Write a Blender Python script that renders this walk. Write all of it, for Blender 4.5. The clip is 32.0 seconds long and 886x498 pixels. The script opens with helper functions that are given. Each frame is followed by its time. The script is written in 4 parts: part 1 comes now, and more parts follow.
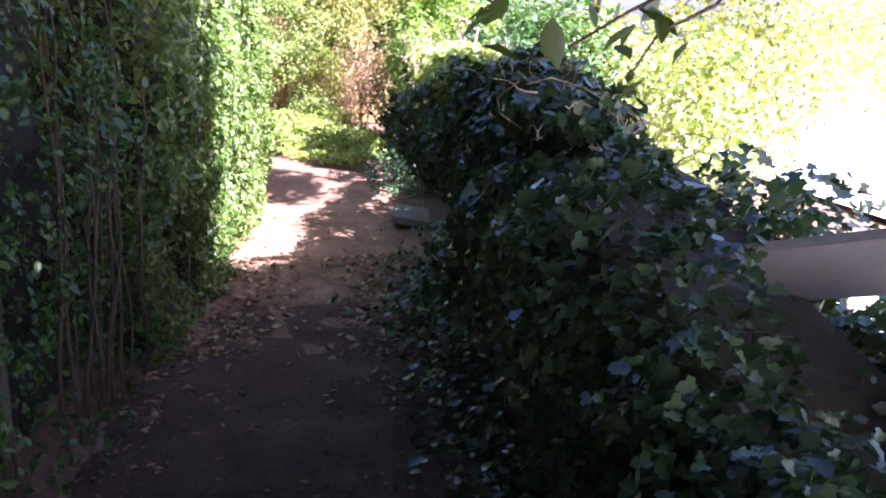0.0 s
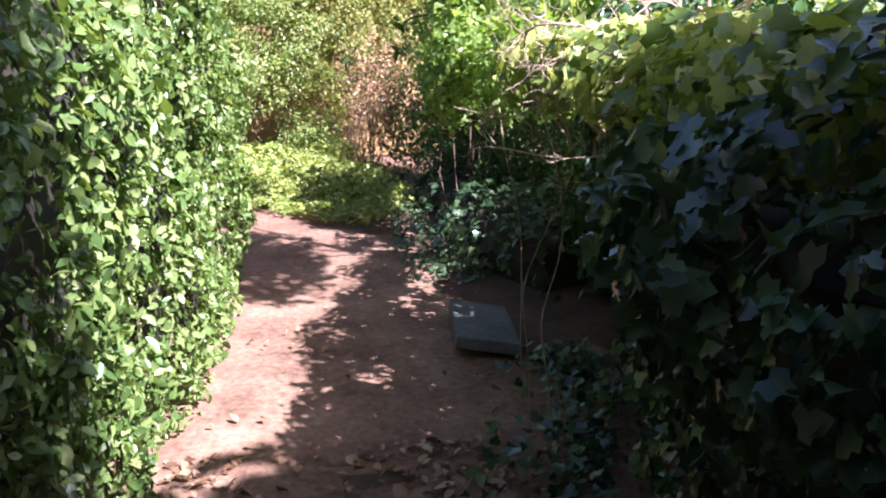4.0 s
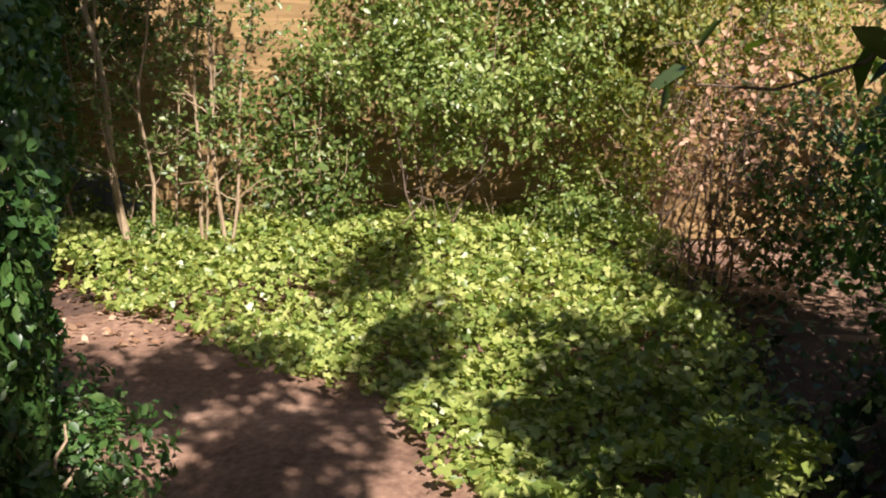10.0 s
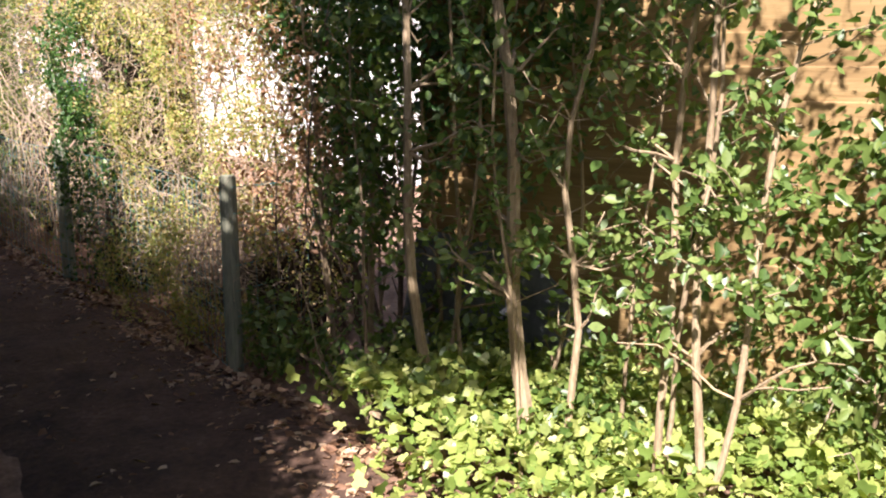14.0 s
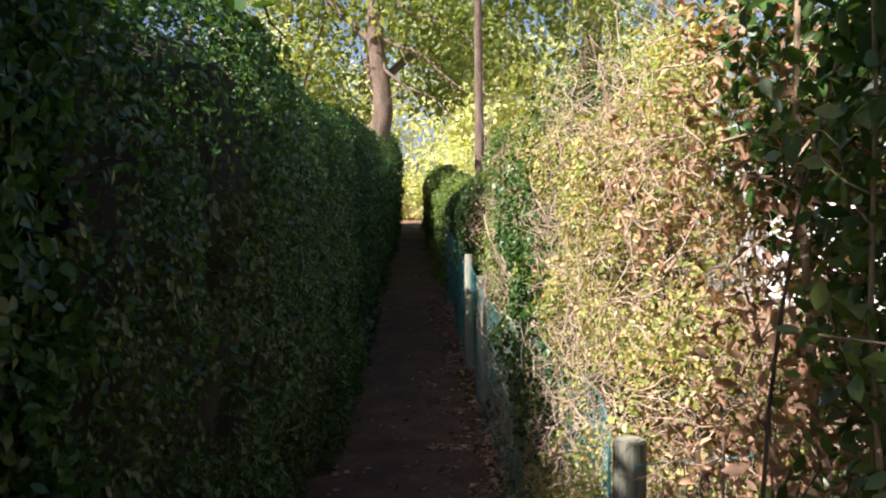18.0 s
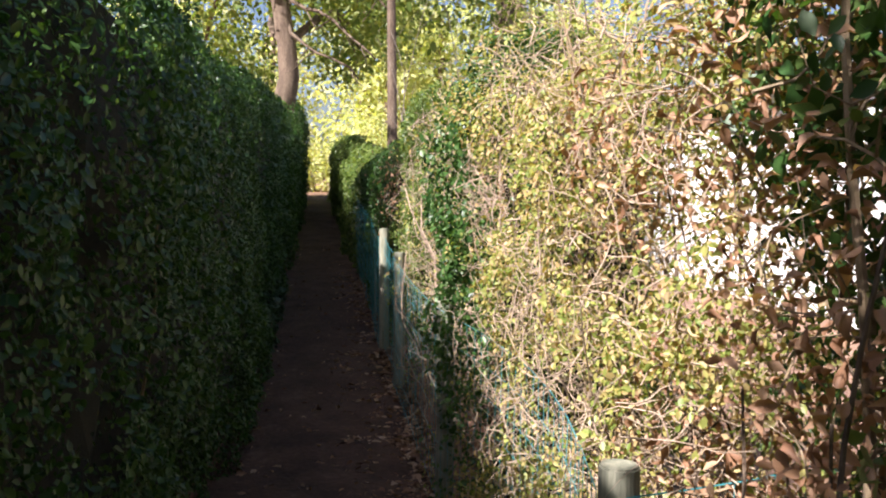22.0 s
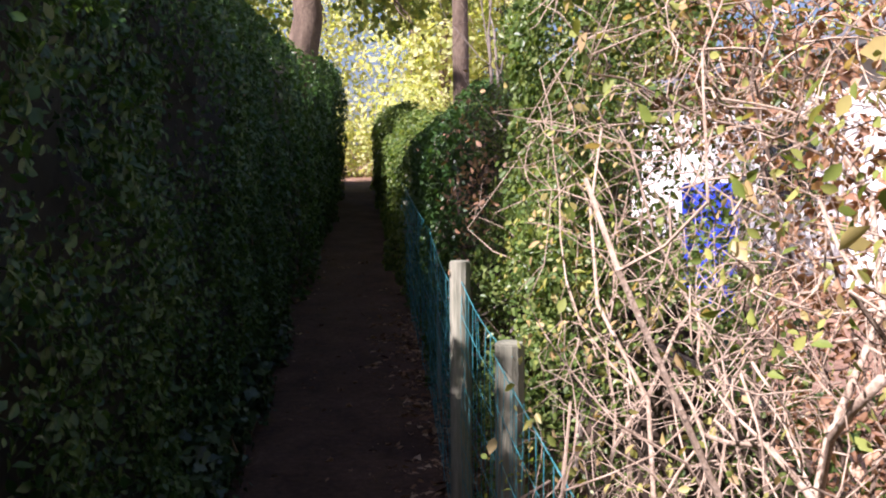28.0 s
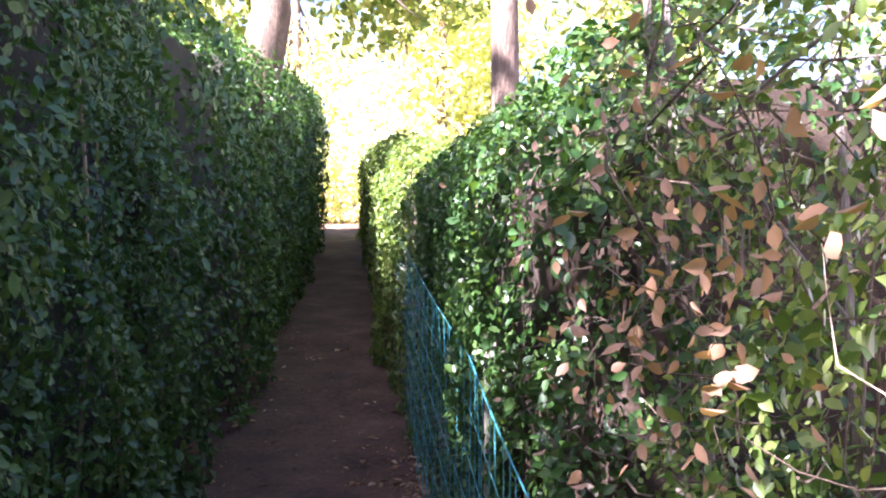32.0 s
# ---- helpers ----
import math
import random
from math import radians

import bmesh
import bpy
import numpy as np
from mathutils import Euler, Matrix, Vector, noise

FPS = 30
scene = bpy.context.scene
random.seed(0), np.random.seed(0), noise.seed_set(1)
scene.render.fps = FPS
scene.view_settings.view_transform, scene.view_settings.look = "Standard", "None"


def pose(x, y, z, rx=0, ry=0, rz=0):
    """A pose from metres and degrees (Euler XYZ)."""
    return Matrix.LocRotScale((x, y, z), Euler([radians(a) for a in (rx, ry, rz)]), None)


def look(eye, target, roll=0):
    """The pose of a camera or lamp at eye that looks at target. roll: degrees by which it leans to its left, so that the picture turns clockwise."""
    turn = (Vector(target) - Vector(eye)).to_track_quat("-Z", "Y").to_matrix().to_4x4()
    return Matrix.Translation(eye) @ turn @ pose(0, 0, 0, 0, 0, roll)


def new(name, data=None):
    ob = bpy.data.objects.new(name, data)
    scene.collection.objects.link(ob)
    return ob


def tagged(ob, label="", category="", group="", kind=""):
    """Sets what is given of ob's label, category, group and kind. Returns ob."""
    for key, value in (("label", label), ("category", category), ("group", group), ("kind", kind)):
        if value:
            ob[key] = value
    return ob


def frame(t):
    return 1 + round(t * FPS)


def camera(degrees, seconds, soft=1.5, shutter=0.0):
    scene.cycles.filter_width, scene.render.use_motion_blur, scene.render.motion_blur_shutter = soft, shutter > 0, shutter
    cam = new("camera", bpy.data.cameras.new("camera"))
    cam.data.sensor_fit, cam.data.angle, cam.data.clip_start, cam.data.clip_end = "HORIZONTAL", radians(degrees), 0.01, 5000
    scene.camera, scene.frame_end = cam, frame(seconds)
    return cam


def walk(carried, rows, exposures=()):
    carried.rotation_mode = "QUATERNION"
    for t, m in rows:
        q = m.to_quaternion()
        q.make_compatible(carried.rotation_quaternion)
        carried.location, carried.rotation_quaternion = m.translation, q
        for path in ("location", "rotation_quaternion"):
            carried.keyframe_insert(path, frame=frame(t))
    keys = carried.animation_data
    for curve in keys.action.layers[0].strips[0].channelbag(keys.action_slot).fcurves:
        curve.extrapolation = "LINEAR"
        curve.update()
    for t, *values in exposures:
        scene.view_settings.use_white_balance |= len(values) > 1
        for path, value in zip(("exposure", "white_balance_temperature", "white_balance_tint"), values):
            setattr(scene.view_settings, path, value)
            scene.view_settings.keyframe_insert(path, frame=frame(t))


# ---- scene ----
cam = camera(53.0, 32.0, 2.0)
PATH = [
    (0.0, (-13.431, -2.527, 1.687), (-9.591, -3.111, 0.735), 0.90),
    (0.5, (-13.111, -2.502, 1.698), (-9.239, -2.624, 0.708), -2.30),
    (1.0, (-12.851, -2.482, 1.646), (-8.933, -2.744, 0.878), -0.50),
    (1.5, (-12.473, -2.465, 1.585), (-8.547, -2.799, 0.891), -0.80),
    (2.0, (-11.989, -2.500, 1.539), (-8.067, -2.842, 0.835), -1.30),
    (2.5, (-11.510, -2.457, 1.528), (-7.606, -2.933, 0.802), -0.90),
    (4.5, (-9.503, -2.523, 1.494), (-5.646, -3.136, 0.625), -1.11),
    (5.0, (-8.965, -2.508, 1.512), (-5.104, -3.162, 0.698), -0.76),
    (5.5, (-8.487, -2.589, 1.520), (-4.597, -3.189, 0.808), 0.15),
    (6.0, (-7.969, -2.617, 1.509), (-4.088, -3.229, 0.759), 0.65),
    (6.5, (-7.544, -2.724, 1.504), (-3.677, -3.279, 0.647), 0.83),
    (7.0, (-7.099, -2.721, 1.500), (-3.233, -3.304, 0.655), 1.60),
    (7.5, (-6.608, -2.768, 1.501), (-2.719, -3.264, 0.708), 1.42),
    (8.0, (-6.124, -2.800, 1.517), (-2.213, -3.063, 0.718), 1.32),
    (8.5, (-5.617, -2.761, 1.498), (-1.693, -2.846, 0.727), 0.33),
    (9.0, (-5.245, -2.856, 1.494), (-1.322, -2.604, 0.754), 0.48),
    (9.5, (-4.817, -2.851, 1.494), (-0.931, -2.328, 0.706), 0.22),
    (10.0, (-4.440, -2.815, 1.492), (-0.608, -2.056, 0.633), 0.31),
    (10.5, (-4.038, -2.751, 1.486), (-0.281, -1.748, 0.547), 0.54),
    (11.0, (-3.612, -2.666, 1.485), (0.040, -1.396, 0.462), 0.54),
    (11.5, (-3.232, -2.605, 1.491), (0.282, -0.997, 0.458), 0.23),
    (12.0, (-2.860, -2.359, 1.504), (0.550, -0.514, 0.520), 0.88),
    (12.5, (-2.458, -2.284, 1.511), (0.740, -0.052, 0.622), 0.75),
    (13.0, (-2.056, -2.148, 1.503), (0.914, 0.402, 0.681), 0.57),
    (13.5, (-1.749, -1.913, 1.495), (1.046, 0.835, 0.696), 0.75),
    (14.0, (-1.369, -1.704, 1.480), (1.166, 1.283, 0.674), 0.31),
    (14.5, (-1.077, -1.487, 1.475), (1.177, 1.723, 0.691), -0.15),
    (15.0, (-0.872, -1.242, 1.487), (1.042, 2.199, 0.781), -0.74),
    (15.5, (-0.593, -1.068, 1.483), (0.785, 2.645, 0.927), -0.87),
    (17.5, (-0.057, -0.033, 1.512), (0.199, 3.956, 1.359), 0.54),
    (18.0, (0.045, 0.045, 1.523), (0.159, 4.039, 1.337), -0.08),
    (18.5, (0.069, 0.048, 1.523), (0.167, 4.040, 1.301), -0.17),
    (19.0, (0.070, 0.040, 1.523), (0.167, 4.032, 1.284), -0.11),
    (19.5, (0.082, 0.057, 1.518), (0.160, 4.048, 1.271), -0.20),
    (20.0, (0.090, 0.082, 1.521), (0.150, 4.074, 1.272), -0.40),
    (20.5, (0.099, 0.124, 1.520), (0.193, 4.115, 1.263), -0.48),
    (21.0, (0.079, 0.190, 1.523), (0.294, 4.175, 1.247), -0.92),
    (21.5, (0.058, 0.313, 1.519), (0.413, 4.287, 1.227), -0.91),
    (22.0, (-0.017, 0.522, 1.511), (0.527, 4.473, 1.204), 0.49),
    (22.5, (-0.021, 0.824, 1.489), (0.592, 4.767, 1.206), 0.75),
    (23.0, (0.015, 1.142, 1.482), (0.555, 5.096, 1.203), 0.77),
    (23.5, (0.006, 1.505, 1.490), (0.554, 5.457, 1.196), 0.86),
    (24.0, (0.055, 1.802, 1.482), (0.501, 5.766, 1.189), 0.79),
    (24.5, (0.096, 2.118, 1.470), (0.446, 6.093, 1.195), 0.78),
    (25.0, (0.099, 2.542, 1.477), (0.469, 6.508, 1.116), 0.14),
    (25.5, (0.159, 2.911, 1.476), (0.397, 6.881, 1.057), -0.23),
    (27.5, (0.144, 4.098, 1.491), (0.489, 8.067, 1.133), -0.27),
    (28.0, (0.173, 4.391, 1.490), (0.477, 8.360, 1.102), -0.55),
    (28.5, (0.157, 4.778, 1.494), (0.507, 8.747, 1.146), -0.35),
    (29.0, (0.194, 5.141, 1.499), (0.483, 9.120, 1.209), 0.15),
    (29.5, (0.158, 5.451, 1.498), (0.564, 9.424, 1.284), -0.01),
    (30.0, (0.172, 5.747, 1.486), (0.559, 9.726, 1.330), 0.06),
    (30.5, (0.149, 6.045, 1.486), (0.605, 10.013, 1.278), 0.25),
    (31.0, (0.142, 6.323, 1.488), (0.615, 10.282, 1.175), -0.04),
    (31.5, (0.179, 6.584, 1.492), (0.535, 10.555, 1.163), 0.04),
    (32.0, (0.207, 6.912, 1.504), (0.562, 10.891, 1.312), -0.22),
]
walk(cam, [(t, look(eye, target, roll)) for t, eye, target, roll in PATH],
     [(0.0, 3.1, 5400, 38), (1.0, 3.3, 5400, 40), (2.5, 2.9, 5300, 36), (4.5, 2.2, 5500, 34), (7.0, 2.1, 5800, 28), (8.0, 2.0, 6000, 24), (9.0, 1.7, 6100, 22), (10.0, 1.2, 6300, 22), (12.0, 0.85, 6200, 21), (13.0, 1.1, 6200, 22), (14.0, 1.8, 6100, 22), (15.0, 2.6, 6000, 24), (18.0, 1.55, 6000, 22), (21.0, 1.65, 6000, 22), (23.5, 1.5, 5900, 26), (25.0, 1.5, 5600, 34), (28.0, 1.4, 5800, 34), (29.0, 2.0, 5700, 42), (30.0, 2.2, 5400, 32), (31.0, 2.55, 5500, 40), (32.0, 3.45, 5500, 40)])

# ---- light ----
SUN_ELEV, SUN_DIR = radians(45.5), Vector((-0.8, -0.6, 0)).normalized()
world = bpy.data.worlds.new("world")
scene.world = world
world.use_nodes = True
wn = world.node_tree.nodes
sky = wn.new("ShaderNodeTexSky")
sky.sky_type, sky.sun_disc = "NISHITA", False
sky.dust_density = 2.5
sky.sun_elevation, sky.sun_rotation = SUN_ELEV, math.atan2(SUN_DIR.x, SUN_DIR.y)
world.node_tree.links.new(sky.outputs[0], wn["Background"].inputs[0])
wn["Background"].inputs[1].default_value = 0.05
sun = new("sun", bpy.data.lights.new("sun", "SUN"))
sun.data.energy, sun.data.angle, sun.data.color = 5.0, radians(0.6), (1.0, 0.94, 0.82)
to_sun = Vector((SUN_DIR.x * math.cos(SUN_ELEV), SUN_DIR.y * math.cos(SUN_ELEV), math.sin(SUN_ELEV)))
sun.matrix_world = look((0, 0, 30), Vector((0, 0, 30)) - to_sun)

rng = np.random.default_rng(7)


# ---- materials ----
def nodes_of(name):
    m = bpy.data.materials.new(name)
    m.use_nodes = True
    t = m.node_tree
    return m, t, t.nodes["Principled BSDF"], t.links.new


def ramp(t, stops):
    r = t.nodes.new("ShaderNodeValToRGB")
    e = r.color_ramp.elements
    while len(e) < len(stops):
        e.new(0.5)
    for el, (p, c) in zip(e, stops):
        el.position, el.color = p, (*c, 1)
    return r


def noise_node(t, scale, detail=4, rough=0.6):
    co = t.nodes.new("ShaderNodeTexCoord")
    n = t.nodes.new("ShaderNodeTexNoise")
    n.inputs["Scale"].default_value, n.inputs["Detail"].default_value, n.inputs["Roughness"].default_value = scale, detail, rough
    t.links.new(co.outputs["Object"], n.inputs["Vector"])
    return n


def leaf_material(name, cols, gloss=0.45, through_light=0.35, patch=0.7):
    """Leaves: each leaf its own tint, drifting in patches, with light passing through the blade."""
    m, t, b, link = nodes_of(name)
    geo = t.nodes.new("ShaderNodeNewGeometry")
    nz = noise_node(t, 1.7, 3)
    mix = t.nodes.new("ShaderNodeMath")
    mix.operation = "MULTIPLY_ADD"
    link(geo.outputs["Random Per Island"], mix.inputs[0])
    mix.inputs[1].default_value = patch
    sc = t.nodes.new("ShaderNodeMath")
    sc.operation = "MULTIPLY"
    link(nz.outputs["Fac"], sc.inputs[0])
    sc.inputs[1].default_value = 1 - patch
    link(sc.outputs[0], mix.inputs[2])
    k = len(cols)
    r = ramp(t, [(i / (k - 1), c) for i, c in enumerate(cols)])
    link(mix.outputs[0], r.inputs["Fac"])
    fine = noise_node(t, 60, 2)
    hs = t.nodes.new("ShaderNodeHueSaturation")
    mr = t.nodes.new("ShaderNodeMapRange")
    link(fine.outputs["Fac"], mr.inputs["Value"])
    mr.inputs["To Min"].default_value, mr.inputs["To Max"].default_value = 0.75, 1.25
    link(mr.outputs[0], hs.inputs["Value"])
    link(r.outputs["Color"], hs.inputs["Color"])
    link(hs.outputs[0], b.inputs["Base Color"])
    b.inputs["Roughness"].default_value = gloss
    tr = t.nodes.new("ShaderNodeBsdfTranslucent")
    warm = t.nodes.new("ShaderNodeMixRGB")
    warm.blend_type, warm.inputs[0].default_value = "MULTIPLY", 1.0
    link(hs.outputs[0], warm.inputs[1])
    warm.inputs[2].default_value = (1.5, 1.5, 0.5, 1)
    link(warm.outputs[0], tr.inputs["Color"])
    ms = t.nodes.new("ShaderNodeMixShader")
    ms.inputs[0].default_value = through_light
    link(b.outputs[0], ms.inputs[1])
    link(tr.outputs[0], ms.inputs[2])
    link(ms.outputs[0], t.nodes["Material Output"].inputs["Surface"])
    return m


def rough_material(name, cols, scale, bump=0.3, rough=0.9, fine=8.0, stretch=(1, 1, 1), by_object=0.0):
    """Matt natural surface: two noises mixed through a ramp, with relief."""
    m, t, b, link = nodes_of(name)
    co = t.nodes.new("ShaderNodeTexCoord")
    mp = t.nodes.new("ShaderNodeMapping")
    mp.inputs["Scale"].default_value = stretch
    link(co.outputs["Object"], mp.inputs["Vector"])
    a, c = t.nodes.new("ShaderNodeTexNoise"), t.nodes.new("ShaderNodeTexNoise")
    for n, s in ((a, scale), (c, scale * fine)):
        n.inputs["Scale"].default_value, n.inputs["Detail"].default_value, n.inputs["Roughness"].default_value = s, 5, 0.65
        link(mp.outputs[0], n.inputs["Vector"])
    mx = t.nodes.new("ShaderNodeMath")
    mx.operation = "MULTIPLY_ADD"
    link(c.outputs["Fac"], mx.inputs[0])
    mx.inputs[1].default_value = 0.55
    sc = t.nodes.new("ShaderNodeMath")
    sc.operation = "MULTIPLY_ADD"
    link(a.outputs["Fac"], sc.inputs[0])
    sc.inputs[1].default_value, sc.inputs[2].default_value = 0.75, -0.15
    link(sc.outputs[0], mx.inputs[2])
    fac = mx.outputs[0]
    if by_object:
        info = t.nodes.new("ShaderNodeObjectInfo")
        ad = t.nodes.new("ShaderNodeMath")
        ad.operation = "MULTIPLY_ADD"
        link(info.outputs["Random"], ad.inputs[0])
        ad.inputs[1].default_value = by_object
        link(fac, ad.inputs[2])
        fac = ad.outputs[0]
    k = len(cols)
    r = ramp(t, [(0.25 + 0.5 * i / (k - 1), c_) for i, c_ in enumerate(cols)])
    link(fac, r.inputs["Fac"])
    link(r.outputs["Color"], b.inputs["Base Color"])
    b.inputs["Roughness"].default_value = rough
    bp = t.nodes.new("ShaderNodeBump")
    bp.inputs["Strength"].default_value, bp.inputs["Distance"].default_value = bump, 0.02
    link(mx.outputs[0], bp.inputs["Height"])
    link(bp.outputs[0], b.inputs["Normal"])
    return m


M_SOIL = rough_material("soil", [(0.06, 0.032, 0.019), (0.15, 0.082, 0.05), (0.26, 0.155, 0.1), (0.38, 0.25, 0.175)], 2.2, 1.0, 0.95, 12)
M_LITTER = leaf_material("fallen_leaf", [(0.09, 0.045, 0.025), (0.2, 0.1, 0.05), (0.33, 0.2, 0.11), (0.45, 0.33, 0.22)], 0.7, 0.1, 1.0)
# Hedge cores: dark colours stand in for the shade among inner twigs.
M_CORE = rough_material("core_shade", [(0.01, 0.011, 0.005), (0.022, 0.02, 0.01), (0.045, 0.036, 0.02)], 16, 0.25)
M_CORE_B = rough_material("brown_core_shade", [(0.025, 0.016, 0.009), (0.05, 0.032, 0.019), (0.1, 0.066, 0.04)], 16, 0.25)
M_BARK = rough_material("bark", [(0.05, 0.035, 0.022), (0.13, 0.09, 0.06), (0.25, 0.19, 0.13)], 12, 0.8, stretch=(1, 1, 0.25))
M_STEM = rough_material("pale_stem", [(0.16, 0.11, 0.065), (0.3, 0.22, 0.13), (0.45, 0.35, 0.23)], 14, 0.4, stretch=(1, 1, 0.25))
M_DEAD = rough_material("dead_twig", [(0.22, 0.15, 0.1), (0.4, 0.3, 0.21), (0.58, 0.47, 0.36)], 14, 0.4)
M_BEECH = rough_material("beech_bark", [(0.1, 0.08, 0.06), (0.2, 0.165, 0.13), (0.3, 0.26, 0.21)], 14, 0.5, stretch=(1, 1, 0.25))
M_POST = rough_material("weathered_post", [(0.12, 0.13, 0.09), (0.24, 0.24, 0.17), (0.38, 0.36, 0.27)], 10, 0.5, stretch=(1, 1, 0.12))
M_BOARD = rough_material("stained_board", [(0.12, 0.07, 0.026), (0.23, 0.142, 0.055), (0.35, 0.235, 0.1)], 2.5, 0.35, 0.75, 9, (0.15, 1, 2), 0.12)
M_FELT = rough_material("roof_felt", [(0.1, 0.11, 0.125), (0.17, 0.18, 0.2), (0.24, 0.25, 0.27)], 4, 0.3)
M_GREY = rough_material("grey_slab", [(0.07, 0.07, 0.066), (0.12, 0.12, 0.112), (0.19, 0.19, 0.175)], 5, 0.6)
M_SHEET = rough_material("pale_sheet", [(0.36, 0.35, 0.36), (0.44, 0.43, 0.43), (0.52, 0.5, 0.49)], 3, 0.15, 0.6)
M_WIRE = rough_material("coated_wire", [(0.02, 0.13, 0.14), (0.045, 0.24, 0.26), (0.14, 0.4, 0.42)], 20, 0.1, 0.4)
M_TARP = rough_material("blue_plastic", [(0.02, 0.04, 0.3), (0.03, 0.06, 0.5), (0.06, 0.1, 0.7)], 4, 0.2, 0.4)
# Leaf mould with the shade of the path put into its dark colour.
M_SHADE_MOULD = rough_material("shade_darkened_mould", [(0.024, 0.012, 0.008), (0.055, 0.029, 0.018), (0.1, 0.055, 0.034), (0.18, 0.115, 0.075)], 3.5, 0.9, 0.95, 10)
M_PALE = rough_material("pale_concrete", [(0.42, 0.4, 0.37), (0.5, 0.48, 0.45), (0.58, 0.56, 0.53)], 1.5, 0.2)
M_RENDER = rough_material("white_render", [(0.7, 0.69, 0.67), (0.78, 0.77, 0.75), (0.84, 0.83, 0.81)], 1.2, 0.15)
M_PANE, _t, _b, _l = nodes_of("window_pane")
_b.inputs["Base Color"].default_value, _b.inputs["Roughness"].default_value = (0.03, 0.035, 0.04, 1), 0.06

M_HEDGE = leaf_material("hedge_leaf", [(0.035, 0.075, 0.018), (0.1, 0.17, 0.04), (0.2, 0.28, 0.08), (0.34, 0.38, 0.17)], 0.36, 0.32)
M_LOBED = leaf_material("lobed_leaf", [(0.06, 0.12, 0.03), (0.16, 0.26, 0.06), (0.3, 0.4, 0.12), (0.46, 0.5, 0.24)], 0.34, 0.55)
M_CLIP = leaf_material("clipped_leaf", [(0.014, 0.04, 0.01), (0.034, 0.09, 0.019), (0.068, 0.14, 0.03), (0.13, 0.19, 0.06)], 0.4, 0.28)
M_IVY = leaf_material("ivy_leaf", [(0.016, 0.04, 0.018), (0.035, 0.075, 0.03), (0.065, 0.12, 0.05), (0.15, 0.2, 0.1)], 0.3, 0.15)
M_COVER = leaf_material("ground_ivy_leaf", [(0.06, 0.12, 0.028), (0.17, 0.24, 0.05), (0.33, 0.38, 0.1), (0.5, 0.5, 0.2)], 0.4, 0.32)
M_SHRUB = leaf_material("shrub_leaf", [(0.03, 0.06, 0.015), (0.08, 0.14, 0.03), (0.16, 0.22, 0.055), (0.26, 0.29, 0.1)], 0.4, 0.35)
M_WALL = leaf_material("wall_shrub_leaf", [(0.05, 0.09, 0.02), (0.13, 0.2, 0.045), (0.26, 0.32, 0.09), (0.42, 0.44, 0.18)], 0.36, 0.35)
M_YELLOW = leaf_material("yellowing_leaf", [(0.06, 0.1, 0.02), (0.14, 0.18, 0.035), (0.26, 0.26, 0.06), (0.4, 0.33, 0.1)], 0.5, 0.4)
M_BROWN = leaf_material("dry_beech_leaf", [(0.18, 0.09, 0.05), (0.32, 0.17, 0.095), (0.44, 0.26, 0.155), (0.55, 0.37, 0.25)], 0.6, 0.25)
M_MIXED = leaf_material("mixed_leaf", [(0.08, 0.13, 0.025), (0.19, 0.25, 0.05), (0.36, 0.37, 0.1), (0.46, 0.32, 0.15), (0.58, 0.47, 0.3)], 0.45, 0.35)
M_LAUREL = leaf_material("laurel_leaf", [(0.03, 0.06, 0.012), (0.06, 0.1, 0.02), (0.11, 0.15, 0.035)], 0.45, 0.35)
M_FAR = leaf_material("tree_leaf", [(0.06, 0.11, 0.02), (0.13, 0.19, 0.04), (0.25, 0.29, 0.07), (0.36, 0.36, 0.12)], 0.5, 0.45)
# Far leaves paled so that bright haze and glare sit in their colour.
M_FAR_PALE = leaf_material("haze_paled_leaf", [(0.26, 0.33, 0.1), (0.42, 0.46, 0.18), (0.56, 0.56, 0.29), (0.66, 0.62, 0.4)], 0.6, 0.5)


# ---- mesh tools ----
def part(name, data, material, parent=None, label="", kind=""):
    """One mesh object from (vertices, faces) or a bmesh, under its thing."""
    me = bpy.data.meshes.new(name)
    if isinstance(data, tuple) and len(data) == 3:
        v, loops, sizes = data
        me.vertices.add(len(v))
        me.vertices.foreach_set("co", v.astype(np.float32).ravel())
        me.loops.add(len(loops))
        me.loops.foreach_set("vertex_index", loops)
        me.polygons.add(len(sizes))
        me.polygons.foreach_set("loop_start", np.concatenate([[0], np.cumsum(sizes)[:-1]]).astype(np.int32))
        me.polygons.foreach_set("use_smooth", np.ones(len(sizes), bool))
        me.update(calc_edges=True)
    elif isinstance(data, tuple):
        v, f = data
        me.from_pydata([tuple(map(float, p)) for p in v] if not isinstance(v, np.ndarray) else v.tolist(), [], f if isinstance(f, list) else f.tolist())
    else:
        data.to_mesh(me)
        data.free()
    me.materials.append(material)
    ob = new(name, me)
    if parent:
        ob.parent = parent
    return tagged(ob, label, kind=kind)


def thing(name, label, category, at=(0, 0, 0), group="", kind=""):
    ob = new(name)
    ob.location = at
    ob.empty_display_size = 0.1
    return tagged(ob, label, category, group, kind)


def smooth(ob):
    ob.data.polygons.foreach_set("use_smooth", [True] * len(ob.data.polygons))
    return ob


